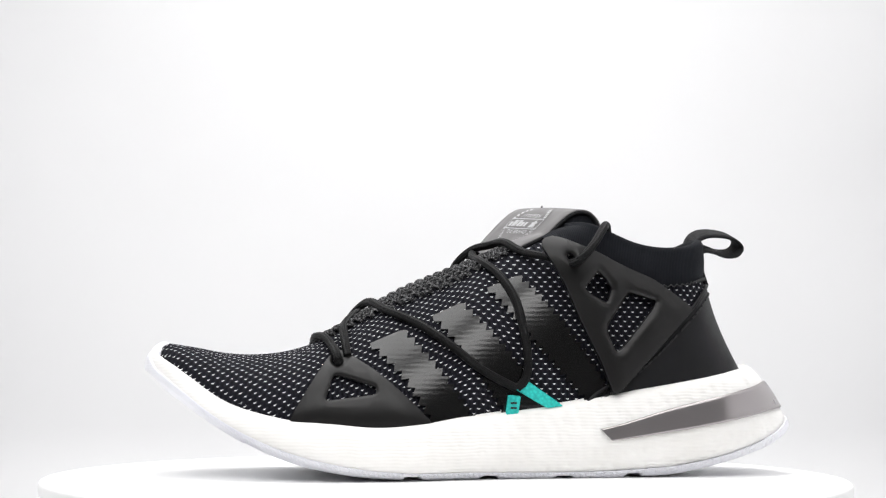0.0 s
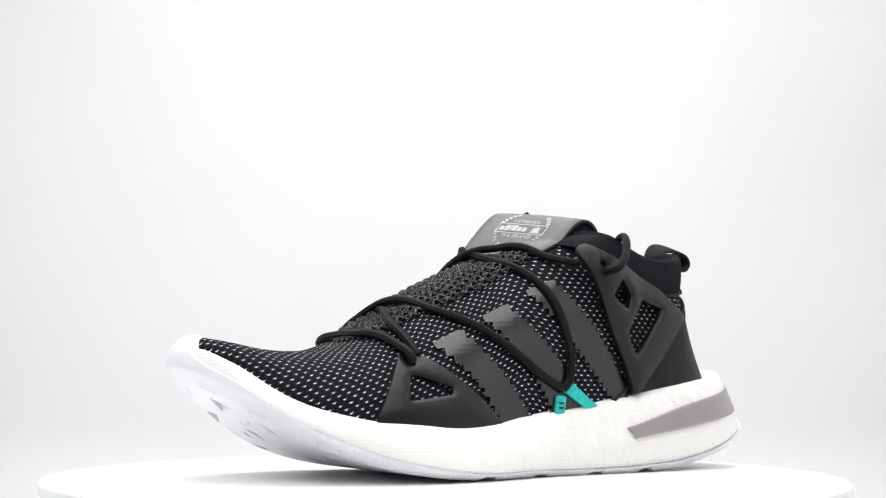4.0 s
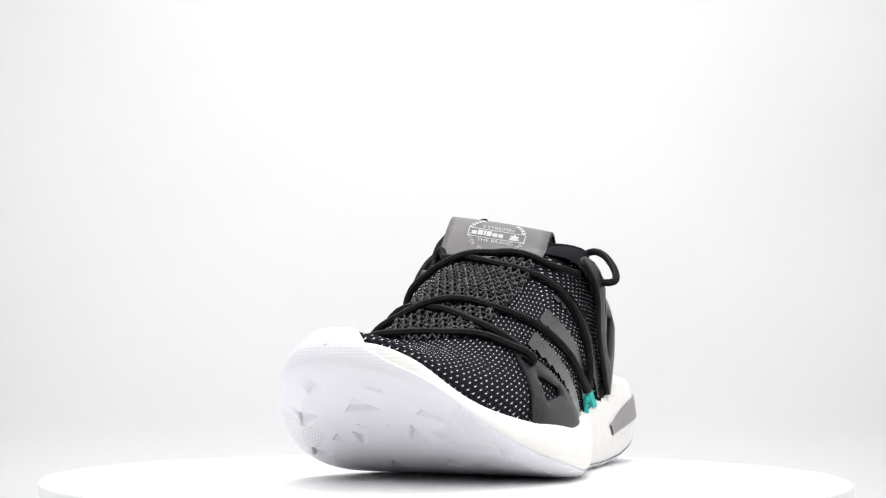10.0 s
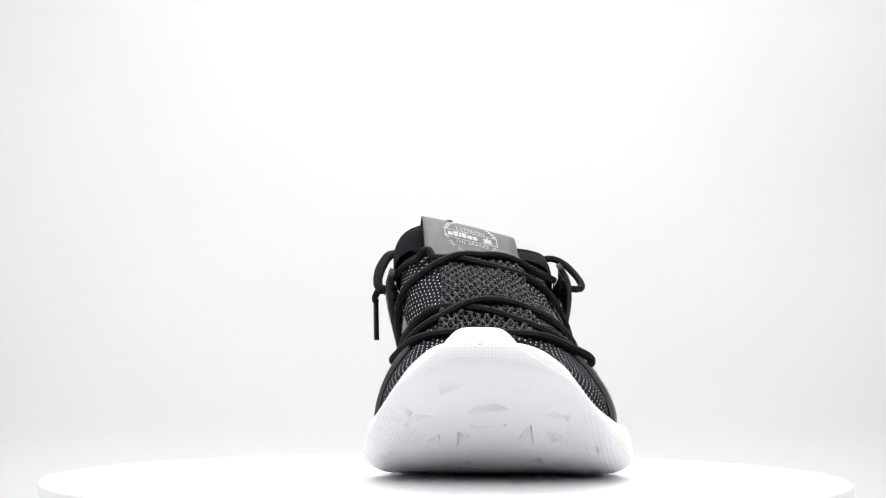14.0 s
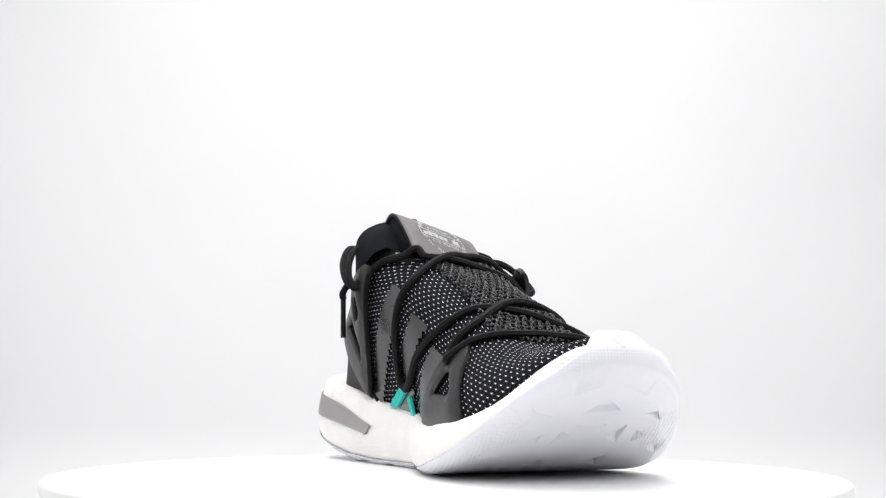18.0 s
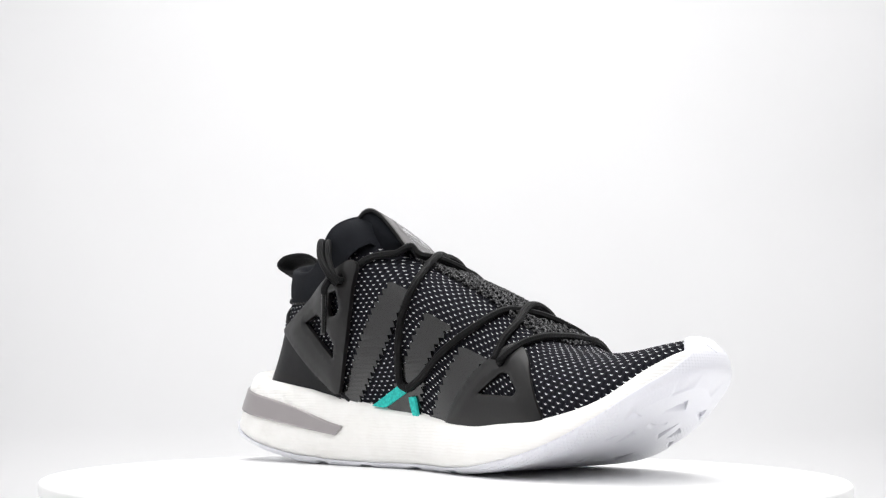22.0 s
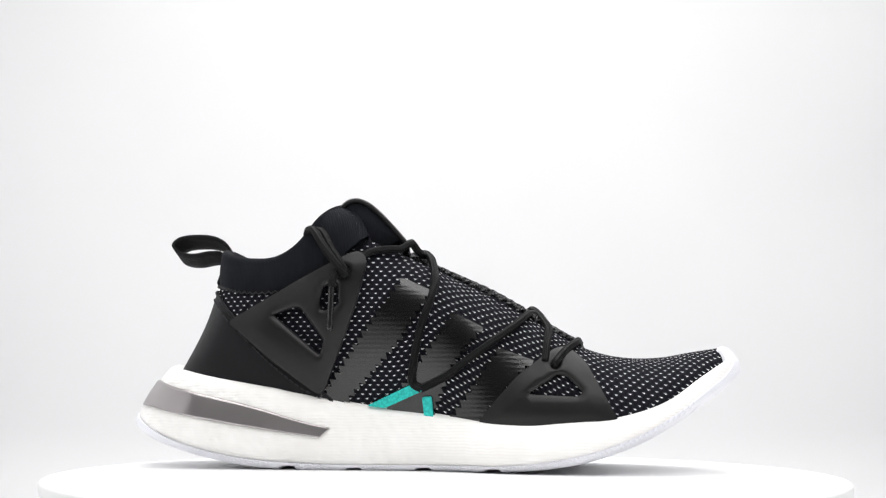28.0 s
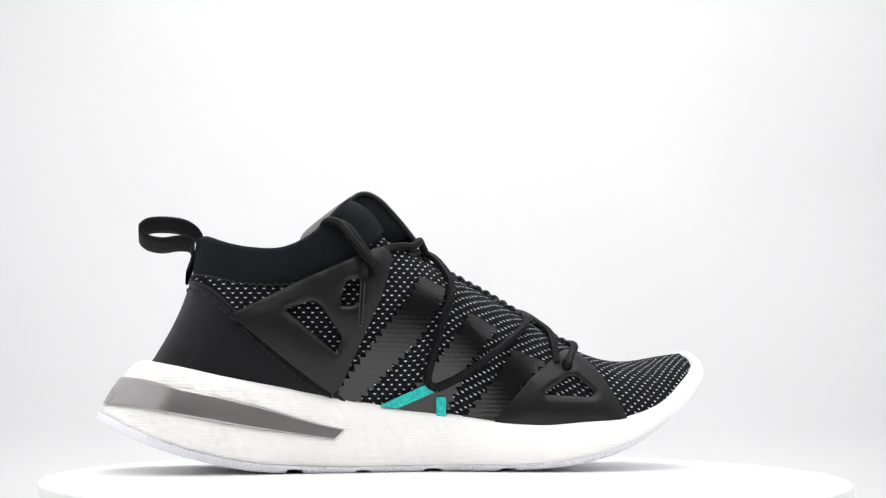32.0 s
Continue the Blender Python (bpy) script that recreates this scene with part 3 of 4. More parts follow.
def cord_part(name, pts, r, parent, label="", cling=True):
    path = glide(pts)
    if cling:
        path = hug(path, r)
    return mesh_part(name, tube_mesh(name, path, r), M_CORD, parent, label)


# ---- stripes with pinked edges ----
def pinked(front, back, tooth=0.0036, depth=0.0027):
    """Outline of a stripe whose long edges, each given by top, middle and foot, are cut in teeth."""
    def saw(line, s):
        out = []
        for a, b in zip(line, line[1:]):
            a, b = Vector(a), Vector(b)
            k = max(2, int((b - a).length / tooth))
            d = (b - a) / k
            nrm = Vector((-d.y, d.x)).normalized() * s * depth / 2
            for i in range(k):
                out += [tuple(a + d * i - nrm), tuple(a + d * (i + 0.45) + nrm)]
        return out
    return saw(back, 1) + [tuple(back[-1]), tuple(front[-1])] + saw(front[::-1], 1) + [tuple(front[0])]


STRIPES = {
    FLANK_A: [(((-0.0408, 0.0553), (-0.0265, 0.0398), (-0.0162, 0.0220)), ((-0.0270, 0.0618), (-0.0110, 0.0425), (0.0021, 0.0240))),
              (((-0.0139, 0.0677), (0.0010, 0.0475), (0.0152, 0.0265)), ((-0.0014, 0.0739), (0.0165, 0.0535), (0.0355, 0.0290))),
              (((0.0104, 0.0803), (0.0282, 0.0569), (0.0518, 0.0310)), ((0.0235, 0.0864), (0.0430, 0.0640), (0.0646, 0.0330)))],
    FLANK_B: [(((-0.0432, 0.0501), (-0.0315, 0.0375), (-0.0172, 0.0205)), ((-0.0277, 0.0563), (-0.0165, 0.0400), (-0.0043, 0.0230))),
              (((-0.0199, 0.0654), (-0.0060, 0.0480), (0.0043, 0.0245)), ((-0.0068, 0.0725), (0.0065, 0.0535), (0.0256, 0.0285))),
              (((0.0036, 0.0823), (0.0185, 0.0590), (0.0450, 0.0310)), ((0.0167, 0.0887), (0.0340, 0.0648), (0.0567, 0.0330)))],
}
for flank_side, rows_of in STRIPES.items():
    for edges in rows_of:
        plate("stripe", pinked(*edges), [], flank_side, 0.0007, 0.0006, M_STRIPE, SHOE, "dark grey glossy stripe with zigzag edges", step=0.0028, bevel=0)

# ---- moulded panels with cut-outs ----
TOE_PANEL = {
    FLANK_A: ([(-0.0740, 0.0205), (-0.0729, 0.0253), (-0.0666, 0.0362), (-0.0599, 0.0466), (-0.0560, 0.0512), (-0.0530, 0.0521), (-0.0485, 0.0498), (-0.0383, 0.0431), (-0.0280, 0.0341), (-0.0210, 0.0273), (-0.0160, 0.0224), (-0.0150, 0.0205), (-0.0315, 0.0190), (-0.0541, 0.0190)],
              [(-0.0598, 0.0312), (-0.0563, 0.0416), (-0.0535, 0.0414), (-0.0388, 0.0370), (-0.0395, 0.0340)], (-0.0547, 0.0475)),
    FLANK_B: ([(-0.0812, 0.0215), (-0.0798, 0.0252), (-0.0733, 0.0373), (-0.0665, 0.0490), (-0.0600, 0.0545), (-0.0555, 0.0562), (-0.0512, 0.0545), (-0.0365, 0.0436), (-0.0236, 0.0295), (-0.0185, 0.0226), (-0.0175, 0.0200), (-0.0400, 0.0185), (-0.0620, 0.0195)],
              [(-0.0408, 0.0350), (-0.0540, 0.0438), (-0.0580, 0.0432), (-0.0655, 0.0358), (-0.0635, 0.0337)], (-0.0531, 0.0482)),
}
HEEL_PANEL = {
    FLANK_A: ([(0.0335, 0.0952), (0.0395, 0.0990), (0.0563, 0.0953), (0.0825, 0.0854), (0.1015, 0.0725), (0.0831, 0.0541), (0.0671, 0.0378), (0.0645, 0.0353), (0.0620, 0.0353), (0.0569, 0.0489), (0.0496, 0.0633), (0.0402, 0.0827)],
              [[(0.0565, 0.0870), (0.0498, 0.0790), (0.0540, 0.0765), (0.0603, 0.0738), (0.0628, 0.0800), (0.0600, 0.0842)],
               [(0.0712, 0.0788), (0.0751, 0.0778), (0.0838, 0.0754), (0.0815, 0.0712), (0.0673, 0.0547), (0.0640, 0.0528), (0.0606, 0.0600), (0.0604, 0.0640)]], (0.0450, 0.0911)),
    FLANK_B: ([(0.0330, 0.0945), (0.0358, 0.0988), (0.0400, 0.0990), (0.0697, 0.0858), (0.1020, 0.0690), (0.0780, 0.0498), (0.0595, 0.0366), (0.0560, 0.0350), (0.0535, 0.0380), (0.0437, 0.0613), (0.0370, 0.0780)],
              [[(0.0548, 0.0777), (0.0522, 0.0850), (0.0460, 0.0858), (0.0452, 0.0766), (0.0488, 0.0738), (0.0543, 0.0735)],
               [(0.0788, 0.0718), (0.0682, 0.0755), (0.0638, 0.0742), (0.0532, 0.0598), (0.0555, 0.0530)]], (0.0418, 0.0904)),
}


def eyelet_loop(c, r=0.0017, n=10):
    return [(c[0] + r * math.cos(2 * math.pi * k / n), c[1] + r * math.sin(2 * math.pi * k / n)) for k in range(n)]


def wing_lift(most):
    return lambda y, z: most * smooth(0.060, 0.100, z) * smooth(0.080, 0.030, y) + 0.0012


for flank_side, (line, hole, eye) in TOE_PANEL.items():
    plate("toe_panel", rounded(line, 0.003), [rounded(hole, 0.0018), eyelet_loop(eye)], flank_side, 0.0006, 0.0017, M_PANEL, SHOE, "matte charcoal moulded panel with triangular cut-out", bevel=0.0005, puff=0.0010, chamfer=0.0010, step=0.0024)
for flank_side, (line, gaps, eye) in HEEL_PANEL.items():
    plate("heel_panel", rounded(line, 0.003), [rounded(h, 0.0012) for h in gaps] + [eyelet_loop(eye)], flank_side, 0.0008, 0.0026, M_PANEL, SHOE, "matte charcoal moulded heel panel with two cut-outs", lift=wing_lift(0.0095 if flank_side == FLANK_A else 0.0030), bevel=0.0005, puff=0.0010, chamfer=0.0011, step=0.0024)

# ---- teal loops at the waist ----
TEAL = {
    FLANK_A: [[(0.0150, 0.0265), (0.0204, 0.0265), (0.0216, 0.0340), (0.0162, 0.0345)], [(0.0180, 0.0376), (0.0222, 0.0404), (0.0258, 0.0396), (0.0402, 0.0300), (0.0330, 0.0292)]],
    FLANK_B: [[(0.0076, 0.0245), (0.0032, 0.0245), (0.0040, 0.0342), (0.0084, 0.0340)], [(0.0062, 0.0376), (0.0100, 0.0398), (0.0135, 0.0396), (0.0345, 0.0300), (0.0262, 0.0290)]],
}
for flank_side, pieces in TEAL.items():
    for piece in pieces:
        plate("lace_loop", rounded(piece, 0.0008, 2), [], flank_side, 0.0010, 0.0017, M_TEAL, SHOE, "teal woven lace loop", step=0.002, bevel=0.0003)
    if flank_side == FLANK_B:
        continue
    # a small dark mark woven into the upright tag
    tag_line = pieces[0]
    mid_y, mid_z = sum(p[0] for p in tag_line) / 4, sum(p[1] for p in tag_line) / 4
    for dz in (-0.0012, 0.0008):
        bar_line = [(mid_y - 0.0013, mid_z + dz - 0.0004), (mid_y + 0.0013, mid_z + dz - 0.0004), (mid_y + 0.0013, mid_z + dz + 0.0004), (mid_y - 0.0013, mid_z + dz + 0.0004)]
        plate("tag_mark", bar_line, [], flank_side, 0.0027, 0.0003, M_THREAD, SHOE, "small dark mark on the teal tag", step=0.002, bevel=0)

# ---- heel counter, piping and stitches ----
counter_line = table([0.046, 0.0565, 0.0645, 0.0740, 0.0831, 0.1011, 0.1119, 0.122, 0.14], [0.0270, 0.0360, 0.0402, 0.0470, 0.0545, 0.0720, 0.0825, 0.0885, 0.0885])
collar_line = table([0.02, 0.03, 0.04, 0.05, 0.06, 0.08, 0.097, 0.1205, 0.13], [0.118, 0.113, 0.103, 0.093, 0.087, 0.0828, 0.0833, 0.0895, 0.0895])


def cut_at(x, y, line):
    """v at which the shell above a base point crosses a line z(y)."""
    lo, hi = 0.0, 1.0
    for _ in range(24):
        v = (lo + hi) / 2
        p = upper_point(x, y, v)
        if p[2] < line(p[1]):
            lo = v
        else:
            hi = v
    return (lo + hi) / 2


def heel_counter():
    cols = [q for q in BASE if q[1] > 0.048]
    rows = []
    for i in range(13):
        rows.append([upper_point(x, y, cut_at(x, y, counter_line) * i / 12, 0.0012) for x, y in cols])
    rows.append([upper_point(x, y, cut_at(x, y, counter_line), 0.0002) for x, y in cols])
    mesh_part("heel_counter", grid_mesh("heel_counter", rows), M_COUNTER, SHOE, "smooth black leather heel counter")
    edge = [Vector(upper_point(x, y, cut_at(x, y, counter_line), 0.0012)) for x, y in cols]
    mesh_part("piping", tube_mesh("piping", edge, 0.0008, 6), M_COUNTER, SHOE)
    # a row of thread stitches below the piping
    bm = bmesh.new()
    line = [Vector(upper_point(x, y, max(0.0, cut_at(x, y, counter_line) - 0.0035 / max(0.02, rim_of(x, y)[2] - zt(y))), 0.0014)) for x, y in cols]
    run, nxt = 0.0, 0.0
    for a, b in zip(line, line[1:]):
        run += (b - a).length
        if run > nxt:
            nxt += 0.0032
            d = (b - a).normalized() * 0.0011
            m = (a + b) / 2
            rot = d.to_track_quat("X", "Z").to_matrix().to_4x4()
            bmesh.ops.create_cube(bm, size=1, matrix=Matrix.Translation(m) @ rot @ Matrix.Diagonal((0.0022, 0.0008, 0.0008, 1)))
    part("stitching", bm, M_THREAD, SHOE, "black thread stitches")


heel_counter()


# ---- collar: a ribbed sock band that rolls over the rim ----
def collar():
    cols = [q for q in BASE if q[1] > 0.0135]
    rows = []
    for i in range(15):
        rows.append([upper_point(x, y, mix(cut_at(x, y, collar_line), 1.0, i / 14), 0.0004 + 0.0016 * math.sin(math.pi * min(1.0, i / 9) / 2)) for x, y in cols])
    for dz, out in ((0.0012, 0.0012), (0.0018, -0.0005), (0.0014, -0.0022), (0.0, -0.0032)):
        rows.append([(p[0], p[1], p[2] + dz) for p in (upper_point(x, y, 1.0, out) for x, y in cols)])
    for v in (0.9, 0.75, 0.55, 0.3):
        rows.append([upper_point(x, y, v, -0.005) for x, y in cols])
    mesh_part("collar", grid_mesh("collar", rows), M_COLLAR, SHOE, "black ribbed sock collar")
    # zigzag seam where the band meets the knit
    pts = []
    for j, (x, y) in enumerate(q for q in cols if q[1] > 0.034):
        v = cut_at(x, y, collar_line)
        pts.append(Vector(upper_point(x, y, v + (0.009 if j % 2 else -0.009), 0.0012)))
    mesh_part("seam", tube_mesh("seam", pts, 0.00035, 5), M_THREAD, SHOE)


collar()


# ---- pull tab ----
def ribbon(name, path, across, width, thick, mat, parent, label=""):
    rows = []
    a = Vector(across).normalized() * width / 2
    for i, p in enumerate(path):
        t = (path[min(i + 1, len(path) - 1)] - path[max(i - 1, 0)]).normalized()
        n = t.cross(a).normalized() * thick / 2
        rows.append([p - a - n, p - a + n, p - a * 0.5 + n * 1.1, p + a * 0.5 + n * 1.1, p + a + n, p + a - n, p + a * 0.5 - n * 1.1, p - a * 0.5 - n * 1.1])
    return mesh_part(name, outward(grid_mesh(name, rows, True)), mat, parent, label)


TAB = glide([(0.021, 0.1130, 0.1005), (0.0205, 0.1165, 0.1085), (0.0185, 0.1222, 0.1124), (0.0165, 0.1305, 0.1134), (0.0145, 0.1394, 0.1122), (0.0135, 0.1432, 0.1085),
             (0.0145, 0.1400, 0.1046), (0.0165, 0.1330, 0.1036), (0.0190, 0.1254, 0.1052), (0.021, 0.1196, 0.1045), (0.021, 0.1190, 0.0970), (0.021, 0.1212, 0.0890)], 8)
ribbon("pull_tab", TAB, (1, 0, -0.42), 0.0128, 0.0013, M_TAB, SHOE, "black webbing pull tab loop")


# ---- heel clip: a pewter band let into the foam round the heel ----
def heel_clip():
    low = table([0.0545, 0.0600, 0.092, 0.143, 0.16], [0.0148, 0.0154, 0.0198, 0.0284, 0.0300])
    top = table([0.0505, 0.0560, 0.092, 0.137, 0.16], [0.0195, 0.0205, 0.0304, 0.0398, 0.0425])
    half = len(SOLE) // 2
    ys = [q[1] for q in SOLE[:half + 1]]
    rows, n = [], 9
    for k, s in enumerate((0.0, 0.03, 0.12, 0.3, 0.5, 0.7, 0.88, 0.97, 1.0)):
        proud = 0.0011 if 0 < k < n - 1 else -0.0006
        hs = [min(0.98, max(0.02, (mix(low(y), top(y), s) - zb(y)) / (zt(y) - zb(y)))) for x, y in SOLE]
        ins = inset(SOLE, [flank(h, q[1]) - proud for h, q in zip(hs, SOLE)])
        pts = [(p[0], p[1], mix(zb(q[1]), zt(q[1]), h)) for p, q, h in zip(ins, SOLE, hs)]
        row = []
        # from the slanted front end of one flank round the heel to the other
        for start, order in ((mix(0.0605, 0.0555, s), range(half + 1)), (mix(0.0560, 0.0510, s), [-i % len(SOLE) for i in range(half + 1)])):
            line = [pts[i] for i in order]
            side = []
            for u in range(61):
                j = np.interp(mix(start, HEEL, 1 - (1 - u / 60) ** 1.6), ys, range(half + 1))
                i = min(int(j), half - 1)
                side.append(tuple(mix(line[i][c], line[i + 1][c], j - i) for c in range(3)))
            row += side if not row else side[::-1][1:]
        rows.append(row)
    mesh_part("heel_clip", grid_mesh("heel_clip", rows), M_CLIP, SHOE, "satin pewter grey heel clip")


heel_clip()


# ---- open knit over the instep: chains of looped yarn ----
def open_knit():
    def strand(y0, phase):
        path = []
        for k in range(85):
            s = mix(-0.0205, 0.0205, k / 84)
            a = 2 * math.pi * s / 0.0078 + phase
            slope = 0.68
            y = y0 + slope * 0.0033 * math.sin(a) + 0.005 * (s / 0.0205) ** 2
            hit = SKIN.ray_cast(Vector((xtop(y) + 0.0035 + s, y, 0.3)), Vector((0, 0, -1)))
            if hit[0] is None:
                continue
            n = hit[1] if hit[1].z > 0 else -hit[1]
            path.append(hit[0] + n * (0.0012 + 0.0009 * math.cos(2 * a)))
        return path
    y0, row = -0.0625, 0
    while y0 < 0.022:
        for phase in (0.0, math.pi):
            path = strand(y0, phase + (math.pi / 2 if row % 2 else 0))
            mesh_part("yarn", tube_mesh("yarn", path, 0.00060, 6), M_YARN, SHOE)
        y0 += 0.0043
        row += 1


open_knit()


# ---- tongue label, folded over the top of the tongue ----
LABEL_MID, LABEL_W, LABEL_F = Vector((0.0116, 0.0492, 0.1240)), Vector((0.0490, 0.0156, -0.0090)), Vector((0.10, -0.995, 0.0))
LABEL_PROFILE = glide([(-0.0125, 0, -0.030), (-0.0115, 0, -0.018), (-0.0098, 0, -0.007), (-0.0055, 0, -0.0014), (0.0, 0, 0.0), (0.0060, 0, -0.0022), (0.0120, 0, -0.0072), (0.0185, 0, -0.0140), (0.0230, 0, -0.0192), (0.0274, 0, -0.0245), (0.0325, 0, -0.0305)], 8)
LABEL_RUN = [0.0]
for p_a, p_b in zip(LABEL_PROFILE, LABEL_PROFILE[1:]):
    LABEL_RUN.append(LABEL_RUN[-1] + (p_b - p_a).length)
LABEL_CREST = LABEL_RUN[32]


def label_at(s, d, lift=0.0):
    """Place on the label: s metres across from the middle, d metres down its face from the crest."""
    r = LABEL_CREST + d
    i = max(0, min(len(LABEL_RUN) - 2, int(np.searchsorted(LABEL_RUN, r)) - 1))
    k = (r - LABEL_RUN[i]) / (LABEL_RUN[i + 1] - LABEL_RUN[i])
    a, b = LABEL_PROFILE[i], LABEL_PROFILE[i + 1]
    p = a + (b - a) * k
    t = (b - a).normalized()
    f, z = p.x + lift * -t.z, p.z + lift * t.x
    q = LABEL_MID + LABEL_W * (s / LABEL_W.length) + LABEL_F * f + Vector((0, 0, z))
    # its foot lies on the knit
    hit = SKIN.ray_cast(Vector((q.x, q.y, 0.3)), Vector((0, 0, -1))) if d > 0.02 else (None,)
    if hit[0] is not None:
        q.z = max(q.z, hit[0].z + 0.0022 + lift)
    return q


def tongue():
    w = LABEL_W.length / 2
    rows, back = [], []
    for r in LABEL_RUN:
        d = r - LABEL_CREST
        bow = 0.0006
        cut = 0.12 if d > 0 else 0.0
        row = [label_at(s * w, d * (1 - cut + cut * s), bow * (1 - s * s)) for s in np.linspace(-1, 1, 11)]
        row += [label_at(s * w, d * (1 - cut + cut * s), -0.0005) for s in np.linspace(1, -1, 11)]
        rows.append(row)
        back.append([label_at(s * w * 1.004, d * (1 - cut + cut * s), lift) for lift, way in ((-0.0006, 1), (-0.0021, -1)) for s in np.linspace(-way, way, 11)])
    # padded tongue inside the fold
    core = [[label_at(s * w * 0.97, min(r - LABEL_CREST, 0.030), -0.0024) for r in LABEL_RUN] for s in np.linspace(-1, 1, 9)]
    mid = [sum((p for p in row), Vector()) / len(row) for row in (core[0], core[-1])]
    core = [[mid[0]] * len(LABEL_RUN)] + core + [[mid[1]] * len(LABEL_RUN)]
    mesh_part("tongue", outward(grid_mesh("tongue", core, True)), M_COLLAR, SHOE, "black knit tongue")
    ob = mesh_part("tongue_label", outward(grid_mesh("tongue_label", rows, True)), M_LABEL, SHOE, "folded grey tongue label with silver print")
    mesh_part("label_backing", outward(grid_mesh("label_backing", back, True)), M_COUNTER, SHOE, "black backing of the tongue label")
    return ob


TONGUE = tongue()


def letters(text, size):
    """Flat outline mesh of a text in the built-in font, centred on its own middle."""
    data = bpy.data.curves.new("letters", "FONT")
    data.body, data.size, data.align_x, data.align_y = text, size, "CENTER", "CENTER"
    ob = bpy.data.objects.new("letters", data)
    scene.collection.objects.link(ob)
    bpy.context.view_layer.update()
    me = bpy.data.meshes.new_from_object(ob.evaluated_get(bpy.context.evaluated_depsgraph_get()))
    bpy.data.objects.remove(ob)
    return me


def printed(items):
    """Silver print on the label: (mesh, x, y, turn) in label metres, y up from the crest line."""
    verts, faces = [], []
    for me, cx, cy, turn in items:
        k = len(verts)
        c, s = math.cos(turn), math.sin(turn)
        for v in me.vertices:
            x, y = cx + c * v.co.x - s * v.co.y, cy + s * v.co.x + c * v.co.y
            verts.append(tuple(label_at(x, -y, 0.0009)))
        faces += [[i + k for i in p.vertices] for p in me.polygons]
    me = bpy.data.meshes.new("print")
    me.from_pydata(verts, [], faces)
    return me


def bar(w, h):
    me = bpy.data.meshes.new("bar")
    k = max(1, int(w / 0.002))
    xs = np.linspace(-w / 2, w / 2, k + 1)
    me.from_pydata([(x, y, 0) for y in (-h / 2, h / 2) for x in xs], [], [(i, i + 1, i + k + 2, i + k + 1) for i in range(k)])
    return me


def label_print():
    cy, R = -0.0160, 0.0142
    mesh_part("print", printed([(letters("3 STREIFEN", 0.0034), 0.0, cy + 0.0056, 0)]), M_PRINT, TONGUE, "small silver capitals")
    mesh_part("print", printed([(letters("THE BRAND", 0.0034), 0.0, cy - 0.0056, 0)]), M_PRINT, TONGUE, "small silver capitals")
    ring_items = []
    text = "WITH THE 3 STRIPES"
    for i, ch in enumerate(text):
        if ch != " ":
            a = math.pi + radians(12) + radians(156) * i / (len(text) - 1)
            ring_items.append((letters(ch, 0.0033), R * math.cos(a), cy + R * math.sin(a), a + math.pi / 2))
    mesh_part("print", printed(ring_items), M_PRINT, TONGUE, "silver capitals bent round a ring")
    # plain bars stand in for the unreadable letters of the ring's upper half
    blocks = []
    for a in range(20, 165, 9):
        if not 52 < a < 128:
            blocks.append((bar(0.0014, 0.0022), R * math.cos(radians(a)), cy + R * math.sin(radians(a)), radians(a) - math.pi / 2))
    mesh_part("print", printed(blocks), M_PRINT, TONGUE, "plain silver bars for letters bent round a ring")
    box = [(bar(0.0290, 0.0005), 0, cy + 0.0034, 0), (bar(0.0290, 0.0005), 0, cy - 0.0034, 0), (bar(0.0005, 0.0068), -0.0145, cy, 0), (bar(0.0005, 0.0068), 0.0145, cy, 0),
           *[(bar(w, h), x, cy + dy, 0) for w, h, x, dy in ((0.0026, 0.0030, -0.0115, -0.0004), (0.0026, 0.0042, -0.0084, 0.0002), (0.0010, 0.0042, -0.0061, 0.0002), (0.0026, 0.0042, -0.0039, 0.0002), (0.0026, 0.0030, -0.0008, -0.0004), (0.0023, 0.0030, 0.0022, -0.0004))],
           (bar(0.0048, 0.0013), 0.0092, cy - 0.0002, 0.5), (bar(0.0048, 0.0013), 0.0092, cy - 0.0002, -0.5), (bar(0.0013, 0.0040), 0.0092, cy + 0.0004, 0), (bar(0.0052, 0.0009), 0.0092, cy - 0.0020, 0)]
    mesh_part("print", printed(box), M_PRINT, TONGUE, "silver framed emblem")


label_print()

# ---- cord laces ----
LACE_BED = tree_of(UPPER, TONGUE)
CORD_R = 0.00185
LOOP_A, LOOP_B = (0.0640, 0.0200, 0.0372), (-0.0165, 0.0085, 0.0375)
cord_part("cord", [(0.0590, -0.0543, 0.0473), (0.0618, -0.0546, 0.0482), (0.0606, -0.0550, 0.0507), (0.0545, -0.0562, 0.0537), (0.0420, -0.0588, 0.0578), (0.0264, -0.0625, 0.0598), (0.0104, -0.0625, 0.0605), (-0.0075, -0.0618, 0.0580), (-0.0165, -0.0575, 0.0548), (-0.0205, -0.0548, 0.0515), (-0.0226, -0.0533, 0.0490), (-0.0205, -0.0530, 0.0480)], CORD_R, SHOE, "round black cord lace")
cord_part("cord", [(0.0570, -0.0500, 0.0485), (0.0535, -0.0508, 0.0540), (0.0390, -0.0508, 0.0625), (0.0270, -0.0478, 0.0684), (0.0140, -0.0428, 0.0722), (-0.0010, -0.0394, 0.0714), (-0.0115, -0.0345, 0.0660), (-0.0178, -0.0255, 0.0595), (-0.0208, -0.0140, 0.0512), (-0.0187, -0.0030, 0.0432), LOOP_B], CORD_R, SHOE)
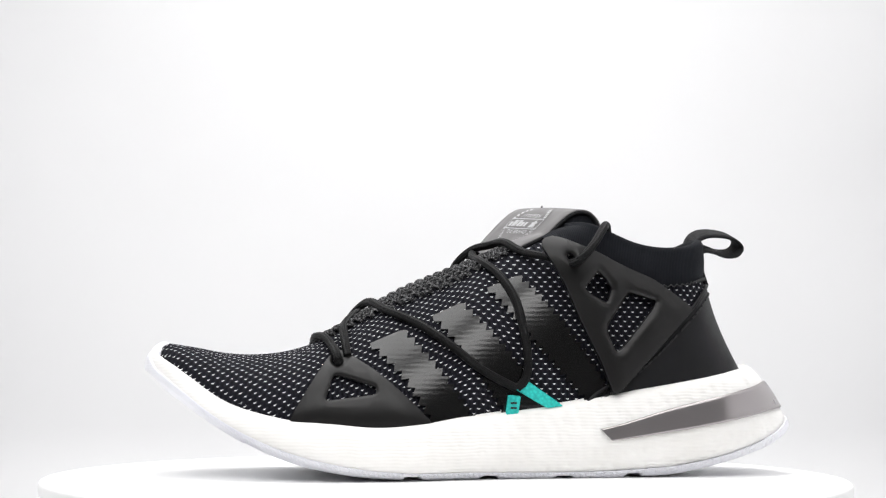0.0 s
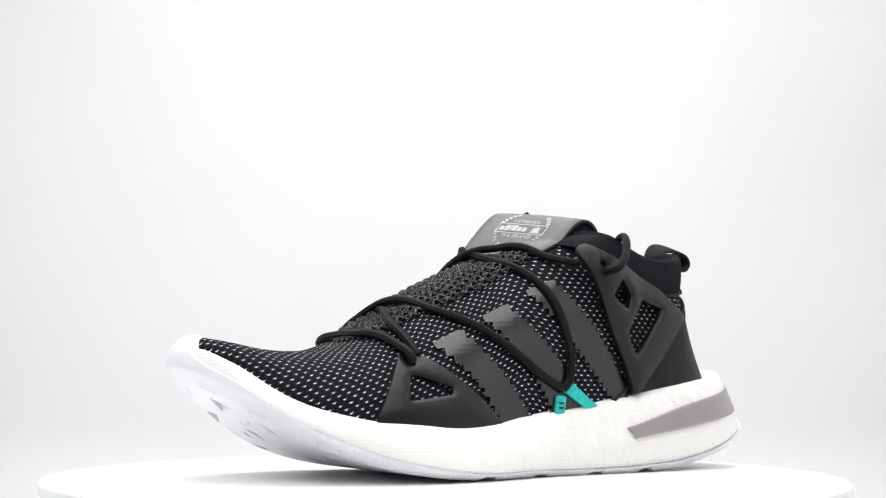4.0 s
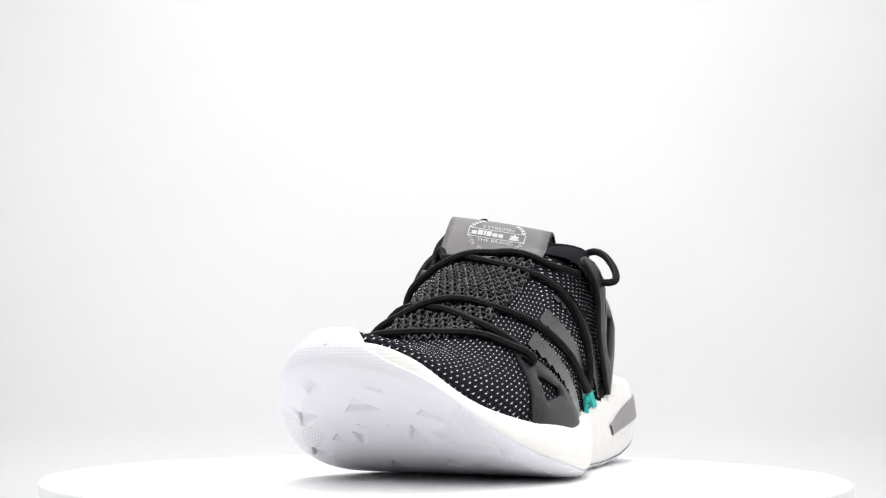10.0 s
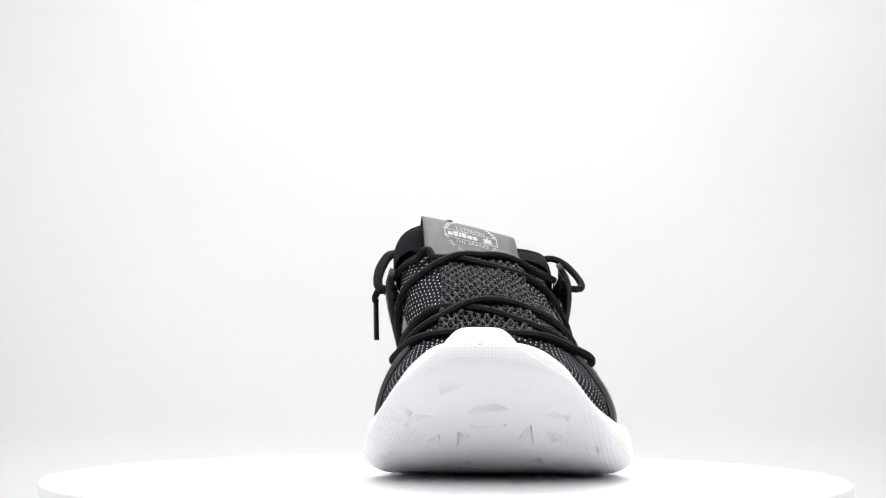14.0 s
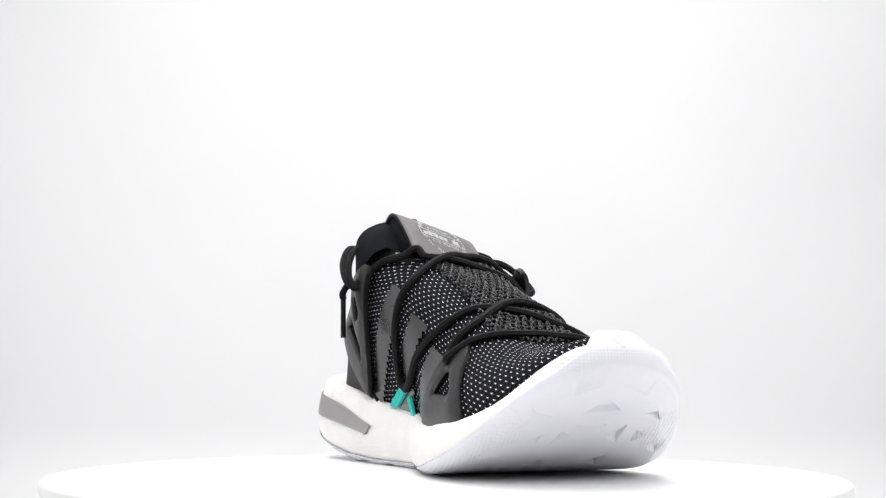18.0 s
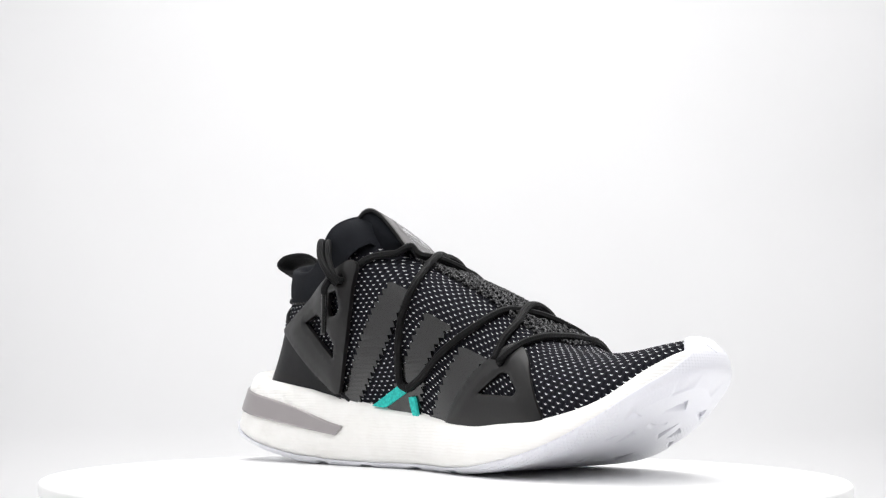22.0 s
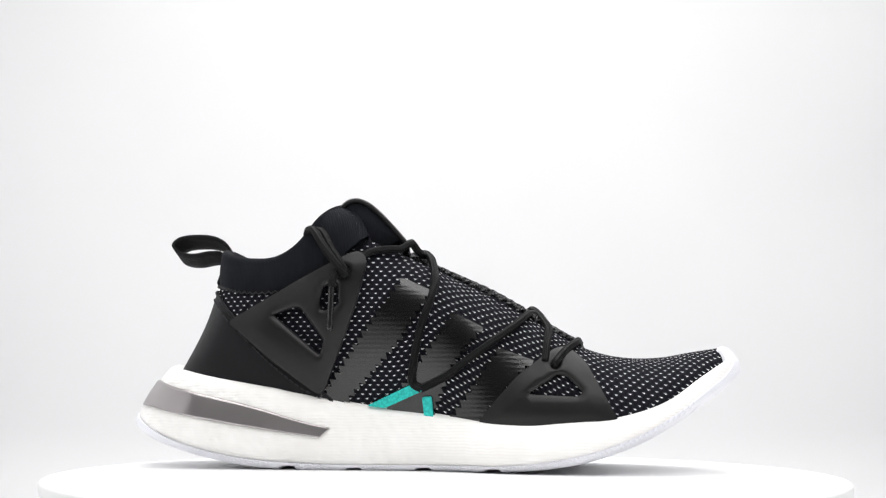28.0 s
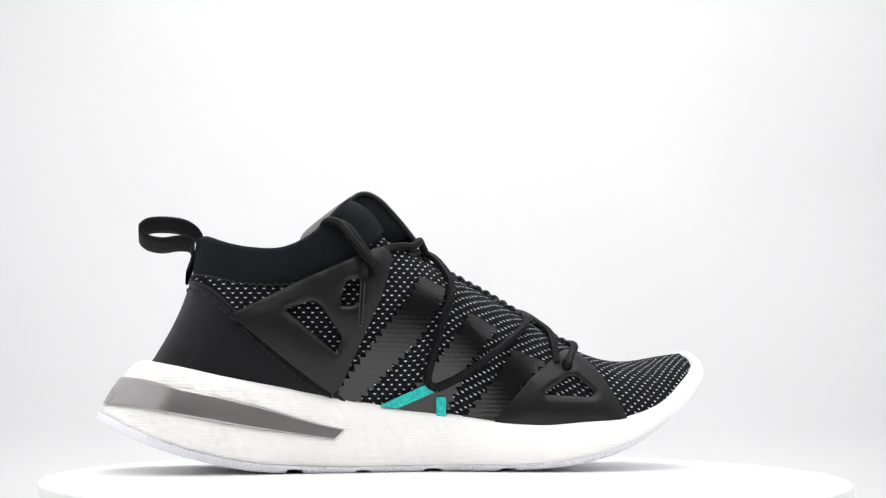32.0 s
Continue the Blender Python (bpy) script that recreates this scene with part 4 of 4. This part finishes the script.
cord_part("cord", [(-0.0185, -0.0485, 0.0490), (-0.0160, -0.0487, 0.0554), (-0.0065, -0.0490, 0.0648), (0.0040, -0.0448, 0.0722), (0.0150, -0.0405, 0.0762), (0.0280, -0.0374, 0.0756), (0.0420, -0.0328, 0.0705), (0.0542, -0.0195, 0.0635), (0.0612, -0.0070, 0.0545), (0.0636, 0.0050, 0.0448), LOOP_A], CORD_R, SHOE)
cord_part("cord", [LOOP_A, (0.0638, 0.0240, 0.0414), (0.0636, 0.0250, 0.0505), (0.0622, 0.0232, 0.0629), (0.0575, 0.0212, 0.0752), (0.0488, 0.0160, 0.0862), (0.0345, 0.0105, 0.0938), (0.0200, 0.0095, 0.0985), (0.0070, 0.0115, 0.1018), (-0.0060, 0.0118, 0.1022), (-0.0130, 0.0185, 0.1030), (-0.0180, 0.0275, 0.1025), (-0.0225, 0.0340, 0.1000), (-0.0285, 0.0385, 0.0935)], CORD_R, SHOE)
cord_part("cord", [LOOP_B, (-0.0178, 0.0130, 0.0405), (-0.0208, 0.0112, 0.0525), (-0.0230, 0.0080, 0.0660), (-0.0230, 0.0040, 0.0770), (-0.0192, 0.0022, 0.0860), (-0.0125, 0.0035, 0.0925), (-0.0030, 0.0065, 0.0995), (0.0080, 0.0120, 0.1040), (0.0220, 0.0188, 0.1035), (0.0450, 0.0275, 0.0975), (0.0560, 0.0370, 0.0940)], CORD_R, SHOE)
cord_part("cord", [(0.0600, 0.0445, 0.0911), (0.0690, 0.0450, 0.0904), (0.0716, 0.0475, 0.0925), (0.0692, 0.0530, 0.0985), (0.0635, 0.0585, 0.1055), (0.0570, 0.0622, 0.1088), (0.0500, 0.0650, 0.1070), (0.0440, 0.0670, 0.0990)], CORD_R, SHOE, cling=False)
cord_part("cord", [(-0.0250, 0.0415, 0.0904), (-0.0325, 0.0412, 0.0900), (-0.0350, 0.0430, 0.0932), (-0.0338, 0.0480, 0.1008), (-0.0298, 0.0530, 0.1085), (-0.0245, 0.0580, 0.1112), (-0.0190, 0.0615, 0.1080), (-0.0130, 0.0630, 0.0990)], CORD_R, SHOE, cling=False)
cord_part("cord", [(-0.0330, 0.0410, 0.0885), (-0.0362, 0.0440, 0.0925), (-0.0358, 0.0510, 0.1015), (-0.0312, 0.0570, 0.1098), (-0.0250, 0.0620, 0.1108), (-0.0180, 0.0640, 0.1050)], CORD_R, SHOE, cling=False)
cord_part("cord", [(-0.0315, 0.0440, 0.0885), (-0.0345, 0.0455, 0.0902), (-0.0371, 0.0463, 0.0862), (-0.0368, 0.0467, 0.0832)], CORD_R * 0.95, SHOE, cling=False)
mesh_part("aglet", tube_mesh("aglet", glide([(-0.0368, 0.0467, 0.0842), (-0.0365, 0.0471, 0.0742), (-0.0362, 0.0475, 0.0635)]), 0.0014, 10), M_AGLET, SHOE, "glossy black aglet on the lace end")


# ---- raised marks on the rubber toe ----
def toe_marks():
    rubber_tree = tree_of(OUTSOLE)

    def mark(name, pts, r, label):
        path = []
        for a, b in zip(pts, pts[1:]):
            for k in range(7):
                x, z = mix(a[0], b[0], k / 6), mix(a[1], b[1], k / 6)
                hit = rubber_tree.ray_cast(Vector((x, -0.3, z)), Vector((0, 1, 0)))
                if hit[0] is not None:
                    path.append(hit[0])
        mesh_part(name, tube_mesh(name, path, r, 6), M_RUBBER, SHOE, label)
    mark("emblem", [(0.0078, 0.0552), (0.0118, 0.0512), (0.0158, 0.0552)], 0.00022, "raised V mark on the rubber toe")


toe_marks()


# ---- what moves: the table turns evenly and the shoe rides on it ----
def motions():
    rows = [(t, pose(0, 0, 0, 0, 0, turn_at(t))) for t in range(0, 33, 2)]
    walk(TABLE, rows)
    walk(SHOE, rows)


motions()
